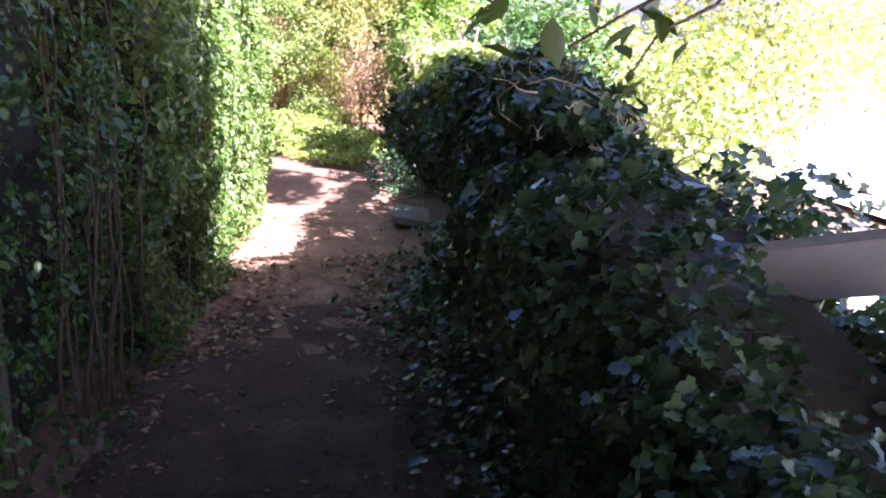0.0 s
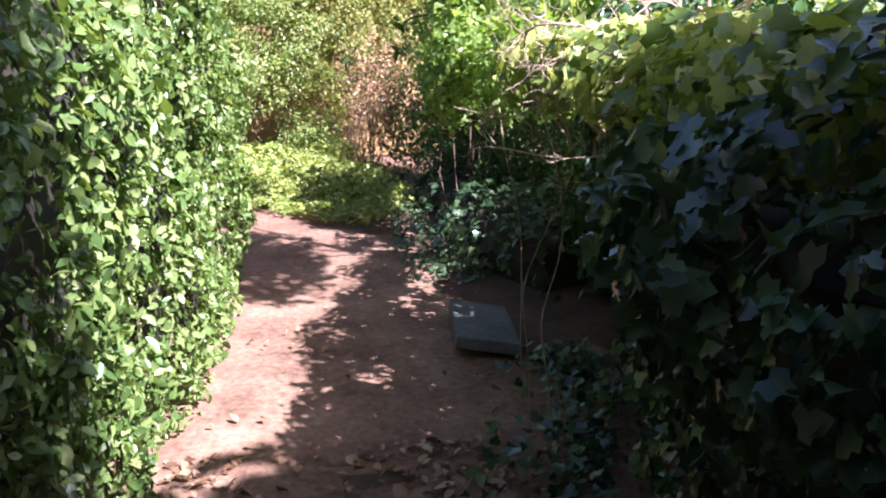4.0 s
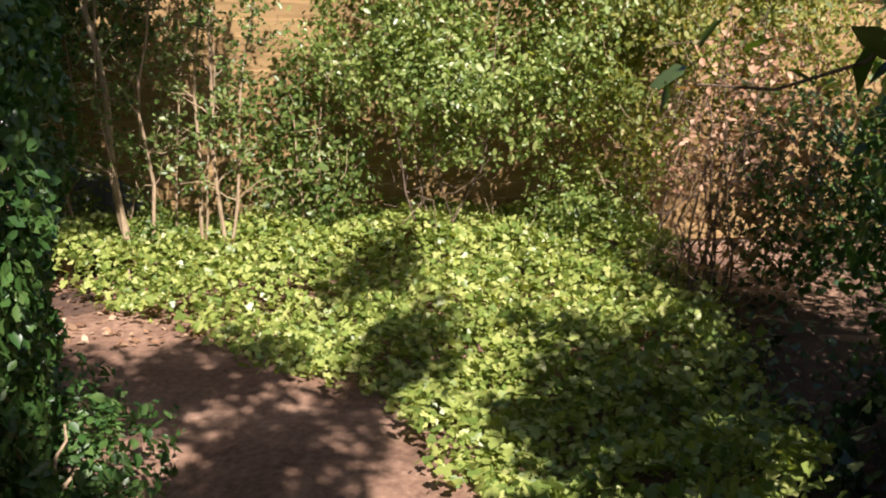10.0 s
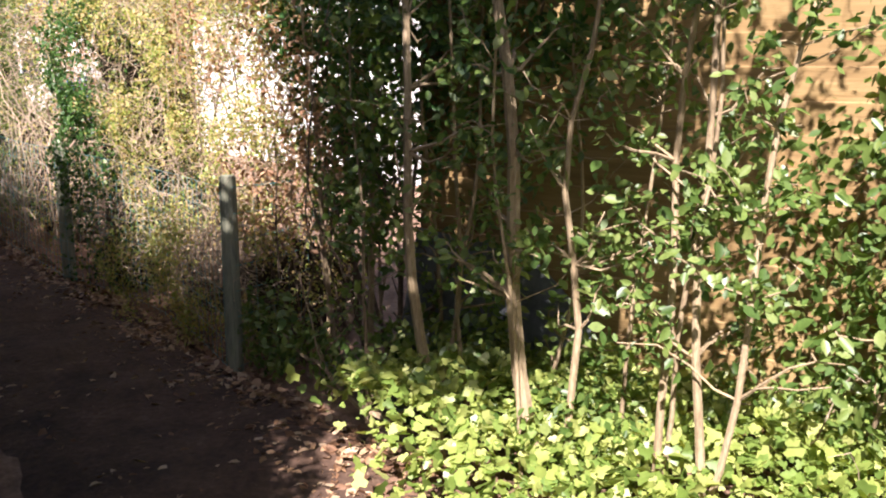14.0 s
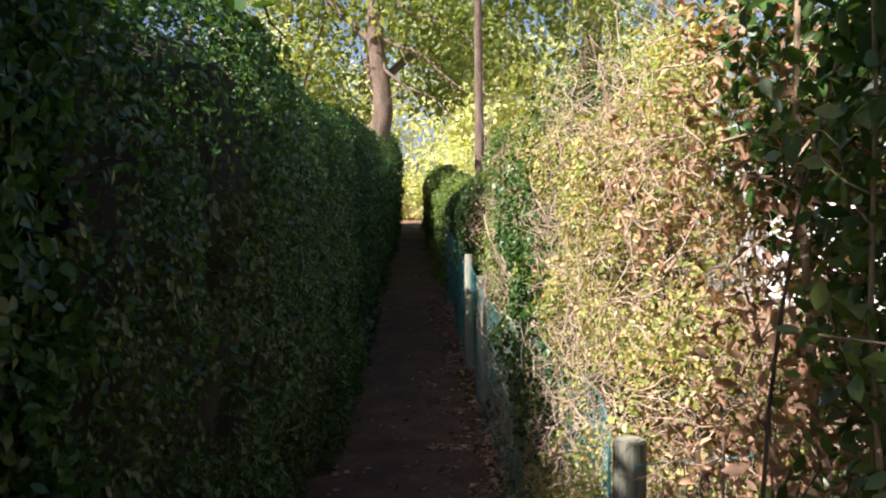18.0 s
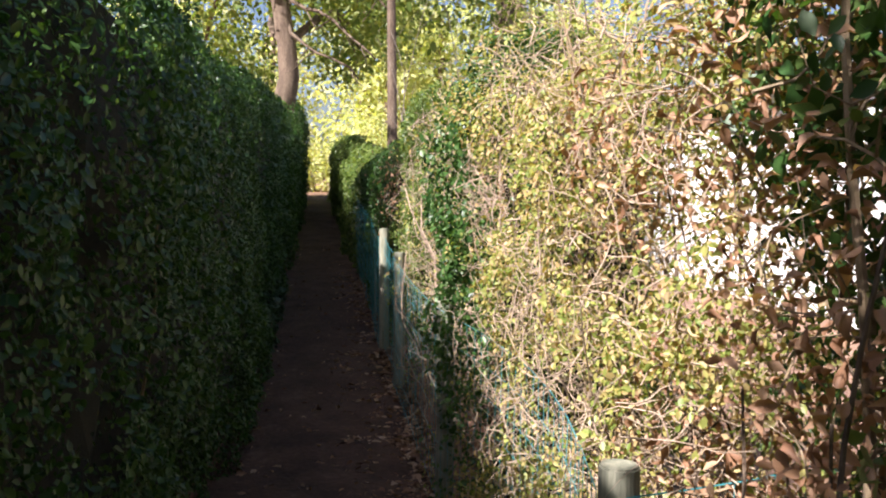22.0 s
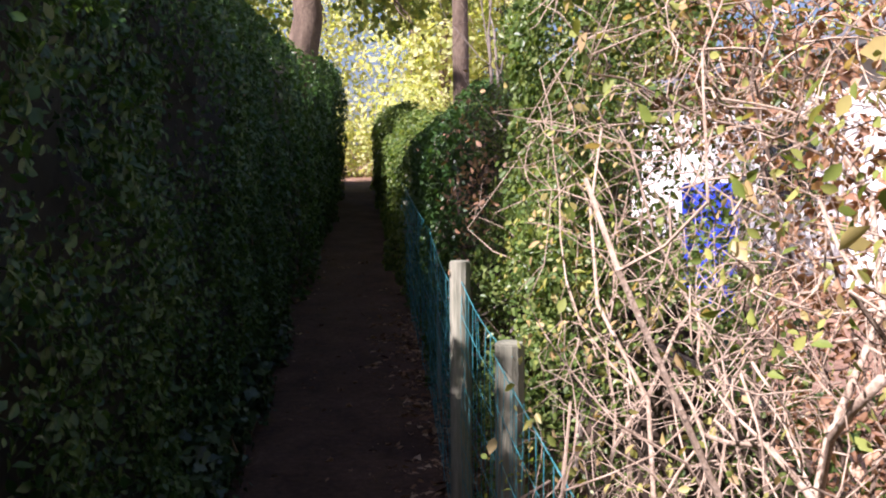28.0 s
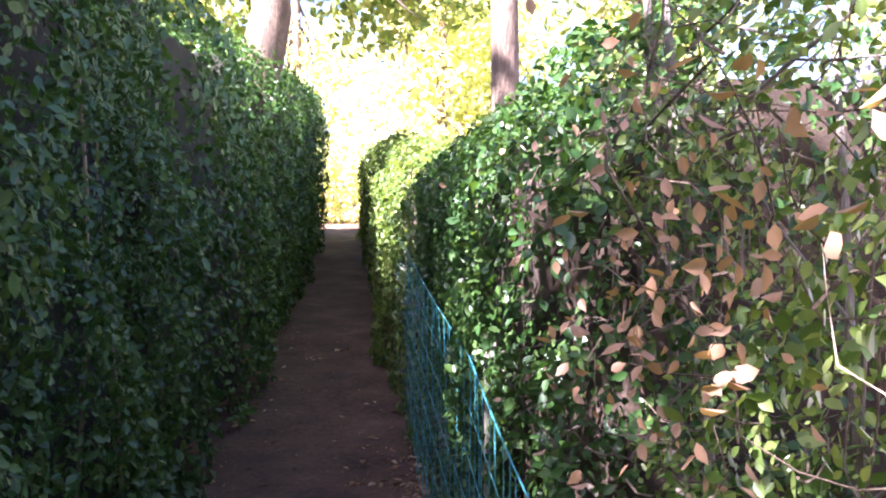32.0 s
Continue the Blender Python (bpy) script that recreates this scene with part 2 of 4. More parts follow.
LEAF = {
    "oval": ([(0, 0, 0), (0.24, 0.28, 0.05), (0.27, 0.6, 0.04), (0, 1, -0.1), (-0.27, 0.6, 0.04), (-0.24, 0.28, 0.05)], [(0, 1, 2, 3), (0, 3, 4, 5)]),
    "curled": ([(0, 0, 0), (0.2, 0.28, 0.2), (0.22, 0.62, 0.24), (0.02, 1, -0.3), (-0.22, 0.62, 0.2), (-0.2, 0.28, 0.22), (0, 0.3, 0.02), (0, 0.65, -0.06)],
               [(0, 1, 6), (1, 2, 7, 6), (2, 3, 7), (0, 6, 5), (6, 7, 4, 5), (7, 3, 4)]),
    "narrow": ([(0, 0, 0), (0.14, 0.35, 0.04), (0, 1, -0.08), (-0.14, 0.35, 0.04)], [(0, 1, 2), (0, 2, 3)]),
    "ivy": ([(0, 0, 0), (0.3, -0.12, 0.02), (0.52, 0.2, 0.05), (0.27, 0.4, 0.03), (0.34, 0.64, 0.02), (0, 1, -0.08), (-0.34, 0.64, 0.02), (-0.27, 0.4, 0.03), (-0.52, 0.2, 0.05), (-0.3, -0.12, 0.02)],
            [(0, 1, 2, 3, 4, 5), (0, 5, 6, 7, 8, 9)]),
    "round": ([(0, 0, 0), (0.34, 0.12, 0.05), (0.46, 0.5, 0.06), (0.26, 0.86, 0.02), (0, 0.97, -0.05), (-0.26, 0.86, 0.02), (-0.46, 0.5, 0.06), (-0.34, 0.12, 0.05)],
              [(0, 1, 2, 3, 4), (0, 4, 5, 6, 7)]),
}


def unit(a):
    return a / np.maximum(np.linalg.norm(a, axis=1, keepdims=True), 1e-9)


def leaves(P, N, size, kind="oval", spread=0.7, droop=0.3, vary=0.35):
    """Leaf blades at the points P, facing about N: vertices and faces."""
    P, N = np.asarray(P, float), np.asarray(N, float)
    n = len(P)
    face = unit(N + rng.normal(0, spread, (n, 3)))
    along = rng.normal(0, 1, (n, 3)) - np.array([0, 0, droop * 2])
    along = unit(along - face * (along * face).sum(1, keepdims=True))
    across = np.cross(along, face)
    tv, tf = LEAF[kind]
    tv = np.array(tv)
    s = size * (1 + rng.normal(0, vary, n).clip(-0.6, 1.0))
    loc = tv[None] * s[:, None, None]
    curl = 1 + rng.normal(0, 0.6, n)[:, None]
    V = P[:, None] + across[:, None] * loc[:, :, :1] + along[:, None] * (loc[:, :, 1:2] - 0.4 * s[:, None, None]) + face[:, None] * (loc[:, :, 2:] * curl[:, :, None])
    k = len(tv)
    one = np.concatenate([np.array(f) for f in tf])
    loops = (np.arange(n)[:, None] * k + one[None]).ravel().astype(np.int32)
    return V.reshape(-1, 3), loops, np.tile([len(f) for f in tf], n)


def tubes(lines, sides=5):
    """Tapered round stems along lines of (x, y, z, radius)."""
    V, F = [], []
    ang = np.arange(sides) * 2 * math.pi / sides
    for ln in lines:
        ln = np.asarray(ln, float)
        d = np.gradient(ln[:, :3], axis=0)
        d = unit(d)
        ref = np.array([1.0, 0, 0]) if abs(d[0, 0]) < 0.8 else np.array([0, 1.0, 0])
        a = unit(np.cross(d, ref))
        b = np.cross(d, a)
        base = len(V)
        for p, aa, bb in zip(ln, a, b):
            for t in ang:
                V.append(tuple(p[:3] + p[3] * (aa * math.cos(t) + bb * math.sin(t))))
        for i in range(len(ln) - 1):
            for j in range(sides):
                q = base + i * sides
                F.append((q + j, q + (j + 1) % sides, q + sides + (j + 1) % sides, q + sides + j))
        F.append(tuple(base + (len(ln) - 1) * sides + j for j in range(sides)))
        F.append(tuple(base + j for j in reversed(range(sides))))
    return V, F


def smooth_tubes(lines):
    return tubes(lines, 7)


def limb(a, b, r0, r1, bend=0.1, steps=6):
    """A crooked tapering line from a to b."""
    a, b = np.array(a, float), np.array(b, float)
    L = np.linalg.norm(b - a)
    t = np.linspace(0, 1, steps)[:, None]
    off = sum(rng.normal(0, 0.55 * bend * L / k ** 0.9, (1, 3)) * np.sin(k * math.pi * t) for k in ((1, 2, 3, 5) if steps > 9 else (1, 2)))
    return np.hstack([a + (b - a) * t + off, r0 + (r1 - r0) * t])


def branching(p, d, length, r, depth, out, kink=0.3, lift=0.0, keep_x=None):
    """A kinked branch with side shoots, as lines appended to out."""
    p, d = np.array(p, float), np.array(d, float)
    d /= np.linalg.norm(d)
    steps = 9
    pts = [np.append(p, r)]
    for i in range(1, steps):
        d = d + rng.normal(0, kink, 3) + np.array([0, 0, lift])
        d /= np.linalg.norm(d)
        p = p + d * length / (steps - 1)
        if keep_x is not None and p[0] < keep_x:
            d[0] = abs(d[0])
            p[0] = keep_x
        pts.append(np.append(p, r * (1 - 0.62 * i / (steps - 1))))
    out.append(np.array(pts))
    if depth:
        for k in rng.choice(np.arange(2, steps), 4, replace=False):
            side = rng.normal(0, 1, 3)
            side -= d * (side @ d)
            branching(pts[k][:3], d * 0.6 + side * 0.8, length * rng.uniform(0.3, 0.6), max(pts[k][3] * 0.6, 0.0011), depth - 1, out, kink, lift, keep_x)
    return out


def twigs(n, centre, half, length, radius, way=(0, 0, 0.3), steps=6, bend=0.2, keep_x=None):
    """Loose crooked twigs filling a box."""
    out = []
    for _ in range(n):
        p = np.array(centre) + rng.uniform(-1, 1, 3) * half
        d = rng.normal(0, 1, 3) + np.array(way)
        d /= np.linalg.norm(d)
        l = length * rng.uniform(0.4, 1.4)
        ln = limb(p, p + d * l, radius * rng.uniform(0.6, 1.3), radius * 0.35, bend, steps)
        if keep_x is None or ln[:, 0].min() > keep_x:
            out.append(ln)
    return out


def lump(p, k=1.0):
    return noise.fractal(Vector(p) * k, 0.8, 2.0, 3)


def bank(p, k):
    return np.array([lump(q, k) for q in p])


def hill(x, y):
    """Height of the ground."""
    return 0.075 * min(max(y - 6.0, 0), 18.0) * min(max((3.5 - x) / 2.0, 0), 1)


def clump(q, k, bare):
    """Keeps the points that lie in leafy clumps; bare is the share of open gaps."""
    if bare <= 0:
        return np.ones(len(q), bool)
    v = bank(q, k) + 0.4 * bank(q + 20, k * 2.7) + rng.normal(0, 0.12, len(q))
    return v > np.quantile(v, bare)


# ---- ground ----
def ground():
    xs = np.concatenate([[-400, -120, -45], np.arange(-22, 9.01, 0.25), [16, 45, 120, 400]])
    ys = np.concatenate([[-400, -120, -45, -20], np.arange(-9, 24.01, 0.25), [34, 60, 140, 400]])
    V, F = [], []
    for y in ys:
        for x in xs:
            near = abs(x + 6) < 16 and -9 < y < 24
            V.append((x, y, hill(x, y) + (0.03 * lump((x, y, 0), 1.3) + 0.012 * lump((x, y, 5), 5) if near else 0)))
    w = len(xs)
    for j in range(len(ys) - 1):
        for i in range(w - 1):
            F.append((j * w + i, j * w + i + 1, (j + 1) * w + i + 1, (j + 1) * w + i))
    return smooth(tagged(part("ground", (V, F), M_SOIL), "trodden reddish-brown bare earth path and garden soil", "ground", kind="structure"))


ground()


# ---- hedges ----
def hedge(name, label, line, height, depth, n, size, kind, mat, core, turn=0.25, wave=0.1, stems=0, top_wave=0.05, bare=0.15, core_top=1.0, thick=0.045, foot=0.0, foot_h=0.8, stem_mat=M_STEM, rise=((0, 1), (1, 1)), over=0.0, core_in=0.15):
    """A hedge whose face follows the line (x, y); its body lies to the left of the line's way."""
    line = np.array(line, float)
    seg = np.diff(line, axis=0)
    L = np.linalg.norm(seg, axis=1)
    cum = np.concatenate([[0], np.cumsum(L)])
    root = thing(name, label, "hedge", (line[0, 0], line[0, 1], hill(*line[0])))

    def frame_at(s):
        i = np.clip(np.searchsorted(cum, s, "right") - 1, 0, len(L) - 1)
        u = (s - cum[i]) / L[i]
        p = line[i] + seg[i] * u[:, None]
        nrm = np.stack([seg[:, 1], -seg[:, 0]], 1) / L[:, None]
        a = nrm[np.clip(i - 1, 0, None)]
        b = nrm[np.clip(i + 1, None, len(L) - 1)]
        w = (u - 0.5)[:, None]
        m = np.where(w < 0, nrm[i] * (1 + w) - a * w, nrm[i] * (1 - w) + b * w)
        return p, unit(m)

    arc = math.pi / 2 * turn
    total = (height - turn) + arc + max(depth - 2 * turn, 0.05)

    def profile(v):
        """How far back, how high, and which way the surface faces, at a length v up the profile."""
        back, up, tilt = np.zeros_like(v), np.minimum(v, height - turn), np.zeros_like(v)
        a = np.clip((v - (height - turn)) / turn, 0, math.pi / 2)
        back += turn * (1 - np.cos(a))
        up += turn * np.sin(a)
        back += np.clip(v - (height - turn) - arc, 0, None)
        return back, up, a

    def surface(s, v, inset):
        p, nrm = frame_at(s)
        back, up, a = profile(v)
        q = np.stack([p[:, 0] - nrm[:, 0] * back, p[:, 1] - nrm[:, 1] * back, up + np.array([hill(*r) for r in p])], 1)
        out = np.stack([nrm[:, 0] * np.cos(a), nrm[:, 1] * np.cos(a), np.sin(a)], 1)
        q[:, 2] += up * (np.interp(s / cum[-1], *zip(*rise)) - 1)
        w = wave * bank(q, 1.1) + 0.5 * wave * bank(q + 9, 3.2) - over * np.clip((0.8 * height - up) / (0.3 * height), 0, 1)
        return q + out * (w - inset)[:, None] + np.stack([0 * w, 0 * w, top_wave * np.sin(a) * bank(q + 3, 0.9)], 1), out

    S = rng.uniform(0, cum[-1], n)
    V_ = rng.uniform(0, total, n)
    q, out = surface(S, V_, rng.exponential(thick, n).clip(0, thick * 5) - 0.03)
    keep = clump(q, 3.0, bare) & (rng.uniform(0, 1, n) > foot * np.clip(1.6 - 1.6 * V_ / foot_h, 0, 1))
    q, out = q[keep], out[keep]
    for e, way in ((0.0, -1.0), (cum[-1], 1.0)):
        m = int(n * depth / (cum[-1] + 2) * 0.8)
        pe, ne = frame_at(np.full(m, e))
        i = 0 if way < 0 else len(L) - 1
        al = seg[i] / L[i] * way
        bk, hz = rng.uniform(0, depth, m), height * np.interp(e / cum[-1], *zip(*rise)) * rng.uniform(0, 1, m)
        hz -= np.clip(turn - bk, 0, None) * 0.5 * (hz > height * 0.6)
        inn = rng.exponential(thick, m) - 0.05
        base_z = hill(*pe[0])
        qe = np.column_stack([pe[:, 0] - ne[:, 0] * bk - al[0] * inn, pe[:, 1] - ne[:, 1] * bk - al[1] * inn, hz + base_z])
        ke = clump(qe, 3.0, bare)
        q = np.vstack([q, qe[ke]])
        out = np.vstack([out, np.tile([al[0], al[1], 0], (m, 1))[ke]])
    q[:, 2] = np.maximum(q[:, 2], 0.02)
    part("foliage", leaves(q, out + np.array([0, 0, 0.35]), size, kind), mat, root, kind="stuff").matrix_parent_inverse = Matrix.Translation(-root.location)
    # solid core that blocks light; the inner shade is put into its dark colour
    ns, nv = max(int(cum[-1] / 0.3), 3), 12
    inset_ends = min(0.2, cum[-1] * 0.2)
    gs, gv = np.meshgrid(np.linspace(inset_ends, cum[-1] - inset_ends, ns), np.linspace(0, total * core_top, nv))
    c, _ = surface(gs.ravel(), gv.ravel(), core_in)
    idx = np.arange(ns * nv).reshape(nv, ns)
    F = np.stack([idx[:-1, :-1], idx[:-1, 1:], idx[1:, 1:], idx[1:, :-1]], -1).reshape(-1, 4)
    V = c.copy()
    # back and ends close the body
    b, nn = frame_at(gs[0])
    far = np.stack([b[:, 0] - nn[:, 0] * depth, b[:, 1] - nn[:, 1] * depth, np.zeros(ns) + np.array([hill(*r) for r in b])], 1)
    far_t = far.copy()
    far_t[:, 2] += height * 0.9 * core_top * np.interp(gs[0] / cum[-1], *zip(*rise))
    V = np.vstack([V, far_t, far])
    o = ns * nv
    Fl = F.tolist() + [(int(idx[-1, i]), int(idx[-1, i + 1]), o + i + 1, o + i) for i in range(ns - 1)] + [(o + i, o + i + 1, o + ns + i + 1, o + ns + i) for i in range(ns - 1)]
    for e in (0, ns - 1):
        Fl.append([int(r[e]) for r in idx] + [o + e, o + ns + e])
    part("dark_core", (V, Fl), core, root).matrix_parent_inverse = Matrix.Translation(-root.location)
    for _ in range(stems):
        s = np.array([rng.uniform(0.1, cum[-1] - 0.1)])
        p, nn = frame_at(s)
        x, y = p[0] - nn[0] * rng.uniform(0.08, 0.16)
        z = hill(x, y)
        h = height * rng.uniform(0.5, 0.9)
        st = part("stem", tubes([limb((x, y, z), (x + rng.normal(0, 0.05), y + rng.normal(0, 0.05), z + h), rng.uniform(0.006, 0.014), 0.004, 0.035, 10)]), stem_mat, root)
        st.matrix_parent_inverse = Matrix.Translation(-root.location)
    return root


def blob_leaves(n, lobes, size, kind, shell=0.35, up=0.4, bare=0.25, min_x=None):
    """Leaves over several rounded lobes ((x, y, z), (rx, ry, rz))."""
    vol = np.array([np.prod(r) ** (2 / 3) for _, r in lobes])
    pick = rng.choice(len(lobes), n, p=vol / vol.sum())
    C = np.array([c for c, _ in lobes], float)[pick]
    R = np.array([r for _, r in lobes], float)[pick]
    d = unit(rng.normal(0, 1, (n, 3)))
    q = C + d * R
    rad = 1 - np.abs(rng.normal(0, shell, n)).clip(0, 0.9) + 0.22 * bank(q, 2.2)
    q = C + d * R * rad[:, None]
    keep = (q[:, 2] > 0.03) & clump(q, 2.6, bare)
    if min_x is not None:
        keep &= q[:, 0] > min_x
    return leaves(q[keep], d[keep] + np.array([0, 0, up]), size, kind)


def bush(name, label, base, lobes, n, size, kind, mat, stems=6, stem_mat=None, stem_r=0.012, category="shrub", shell=0.35, twig=0, min_x=None, bare=0.25, twig_mat=None):
    root = thing(name, label, category, base)
    inv = Matrix.Translation(-Vector(base))
    part("foliage", blob_leaves(n, lobes, size, kind, shell, bare=bare, min_x=min_x), mat, root, kind="stuff").matrix_parent_inverse = inv
    for i in range(stems):
        c, r = lobes[i % len(lobes)]
        tip = np.array(c) + rng.uniform(-0.6, 0.6, 3) * np.array(r) + np.array([0, 0, 0.4 * r[2]])
        foot = np.array(base) + np.array([rng.normal(0, 0.1), rng.normal(0, 0.1), -0.03])
        lines = [limb(foot, tip, stem_r * rng.uniform(0.7, 1.3), stem_r * 0.3, 0.08, 10)]
        m = lines[0]
        for _ in range(4):
            k = rng.integers(2, 7)
            lines.append(limb(m[k, :3], m[k, :3] + rng.normal(0, 0.3, 3) * np.minimum(np.array(r), 0.5) + np.array([0, 0, 0.1]), m[k, 3] * 0.6, 0.002, 0.2, 5))
        lines = [ln for ln in lines if min_x is None or ln[:, 0].min() > min_x - 0.05]
        if lines:
            part("stem", tubes(lines), stem_mat or M_STEM, root).matrix_parent_inverse = inv
    if twig:
        c = np.mean([l[0] for l in lobes], 0)
        h = np.max([np.abs(np.array(l[0]) - c) + np.array(l[1]) * 0.8 for l in lobes], 0)
        part("brushwood", tubes(twigs(twig, c, h, 0.3, 0.003, keep_x=min_x), 4), twig_mat or M_DEAD, root, kind="stuff").matrix_parent_inverse = inv
    return root


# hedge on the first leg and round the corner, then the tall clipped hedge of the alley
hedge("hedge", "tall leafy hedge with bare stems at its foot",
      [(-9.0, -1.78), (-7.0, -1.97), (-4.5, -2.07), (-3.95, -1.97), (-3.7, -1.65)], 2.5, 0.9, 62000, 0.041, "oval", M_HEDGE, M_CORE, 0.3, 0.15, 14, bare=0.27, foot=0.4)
# Same hedge continued in a darker leaf, the shade put into its colour.
hedge("hedge", "tall hedge in darker leaves standing in for shade, bare brown stems showing through",
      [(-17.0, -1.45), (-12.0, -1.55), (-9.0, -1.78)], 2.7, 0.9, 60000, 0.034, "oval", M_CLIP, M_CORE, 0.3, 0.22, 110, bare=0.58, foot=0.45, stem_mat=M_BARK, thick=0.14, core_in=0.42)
# Raised out of view towards its end, to cast shade across the alley.
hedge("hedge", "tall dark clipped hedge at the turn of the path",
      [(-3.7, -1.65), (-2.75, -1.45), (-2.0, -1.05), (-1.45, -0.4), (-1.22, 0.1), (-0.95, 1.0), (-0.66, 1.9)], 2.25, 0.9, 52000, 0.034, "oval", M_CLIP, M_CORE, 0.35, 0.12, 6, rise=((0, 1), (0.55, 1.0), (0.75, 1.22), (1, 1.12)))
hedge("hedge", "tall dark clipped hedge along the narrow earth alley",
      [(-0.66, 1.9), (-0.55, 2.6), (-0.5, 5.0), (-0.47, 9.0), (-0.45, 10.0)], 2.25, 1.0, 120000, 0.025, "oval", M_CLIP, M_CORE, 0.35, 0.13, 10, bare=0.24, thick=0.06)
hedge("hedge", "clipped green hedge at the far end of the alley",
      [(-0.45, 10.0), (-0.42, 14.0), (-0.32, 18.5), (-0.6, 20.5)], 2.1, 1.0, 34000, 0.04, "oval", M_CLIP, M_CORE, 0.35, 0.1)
hedge("hedge", "overgrown yellowing hedge full of fine dry twigs",
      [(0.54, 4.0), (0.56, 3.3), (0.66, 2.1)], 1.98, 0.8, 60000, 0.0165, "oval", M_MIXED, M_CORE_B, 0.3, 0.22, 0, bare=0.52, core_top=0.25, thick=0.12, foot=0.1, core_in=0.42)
hedge("hedge", "dark leafy bush within the overgrown hedge",
      [(0.51, 4.5), (0.53, 3.95)], 2.02, 0.8, 15000, 0.026, "oval", M_CLIP, M_CORE_B, 0.3, 0.16, 0, bare=0.35, thick=0.09, foot=0.85, foot_h=1.15, core_in=0.3)
hedge("hedge", "half-dead hedge of bare pale twigs above a wire fence",
      [(0.58, 6.68), (0.56, 4.5)], 2.0, 0.8, 7000, 0.02, "oval", M_MIXED, M_CORE_B, 0.3, 0.16, 0, bare=0.5, core_top=0.22, thick=0.14, core_in=0.42)
hedge("hedge", "leafy green hedge of narrow leaves beside the wire fence",
      [(0.6, 7.35), (0.62, 6.68)], 2.05, 0.8, 30000, 0.02, "oval", M_SHRUB, M_CORE_B, 0.3, 0.16, 0, bare=0.3, core_top=0.35, thick=0.1, foot=0.95, foot_h=1.25, core_in=0.4)
hedge("hedge", "thin clipped hedge round a dry brown beech beside the fence",
      [(0.56, 8.4), (0.6, 7.35)], 1.74, 0.8, 16000, 0.02, "oval", M_SHRUB, M_CORE_B, 0.35, 0.12, 0, bare=0.5, core_top=0.5, thick=0.1, core_in=0.4)
# Tree shade on this stretch is put into a darker leaf colour.
hedge("hedge", "clipped hedge sloping down the alley, its leaves darkened for tree shade",
      [(0.47, 11.2), (0.52, 8.4)], 1.66, 0.9, 32000, 0.024, "oval", M_CLIP, M_CORE_B, 0.35, 0.1, 0, rise=((0, 0.86), (1, 1)))
hedge("hedge", "round-topped brownish clipped hedge at the end of the alley",
      [(0.2, 20.0), (0.28, 17.0), (0.34, 14.0), (0.42, 11.4)], 1.4, 0.9, 38000, 0.036, "oval", M_SHRUB, M_CORE_B, 0.42, 0.1, bare=0.3)

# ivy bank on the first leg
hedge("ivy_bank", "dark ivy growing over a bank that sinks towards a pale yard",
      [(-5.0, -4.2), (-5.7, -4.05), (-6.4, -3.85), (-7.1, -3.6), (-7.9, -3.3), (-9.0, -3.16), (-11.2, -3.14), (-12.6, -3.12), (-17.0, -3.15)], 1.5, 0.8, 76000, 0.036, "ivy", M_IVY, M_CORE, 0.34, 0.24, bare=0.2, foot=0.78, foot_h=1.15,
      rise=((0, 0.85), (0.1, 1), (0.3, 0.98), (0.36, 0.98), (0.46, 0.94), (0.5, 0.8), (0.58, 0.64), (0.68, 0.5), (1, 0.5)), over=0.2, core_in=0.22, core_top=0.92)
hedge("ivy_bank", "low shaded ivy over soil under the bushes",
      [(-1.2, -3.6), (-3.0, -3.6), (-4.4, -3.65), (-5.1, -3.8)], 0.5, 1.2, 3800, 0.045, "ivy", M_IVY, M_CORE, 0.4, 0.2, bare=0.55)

# shed
def shed():
    a, w = Vector((1.12, 1.35, 0)), Vector((0.34, -0.94, 0)).normalized()
    n = Vector((-w.y, w.x, 0)) * -1
    root = thing("garden_shed", "brown weatherboarded garden shed with a grey felt roof behind the shrubs", "shed", a)
    inv = Matrix.Translation(-a)
    ang = math.atan2(w.y, w.x)
    L, H, D = 7.0, 2.35, 3.0
    rot = Matrix.Translation(a) @ Matrix.Rotation(ang, 4, "Z")

    def box(name, x0, x1, y0, y1, z0, z1, mat, tilt=0, bevel=0.004):
        bm = bmesh.new()
        bmesh.ops.create_cube(bm, size=1)
        bmesh.ops.scale(bm, vec=(x1 - x0, y1 - y0, z1 - z0), verts=bm.verts)
        if tilt:
            bmesh.ops.rotate(bm, cent=(0, 0, 0), matrix=Matrix.Rotation(tilt, 3, "X"), verts=bm.verts)
        bmesh.ops.translate(bm, vec=((x0 + x1) / 2, (y0 + y1) / 2, (z0 + z1) / 2), verts=bm.verts)
        bmesh.ops.bevel(bm, geom=bm.edges[:], offset=bevel, segments=1, affect="EDGES")
        ob = part(name, bm, mat, root)
        ob.matrix_parent_inverse = inv
        ob.matrix_basis = rot
        return ob

    front = box("wall", 0, L, 0.03, 0.1, 0.0, H, M_BARK)
    box("wall", 0, 0.07, 0.1, D, 0.0, H, M_BARK)
    box("wall", L - 0.07, L, 0.1, D, 0.0, H, M_BARK)
    box("wall", 0, L, D, D + 0.07, 0.0, H, M_BARK)
    z = 0.04
    while z < H - 0.1:
        cut = rng.uniform(2.4, 4.6)
        for x0, x1 in ((0, cut - 0.003), (cut + 0.003, L)):
            board = box("board", x0, x1, 0.0, 0.028, z, z + 0.128, M_BOARD, radians(5))
            board.parent = front
            board.matrix_parent_inverse, board.matrix_basis = Matrix(), Matrix()
        z += 0.12
    bm = bmesh.new()
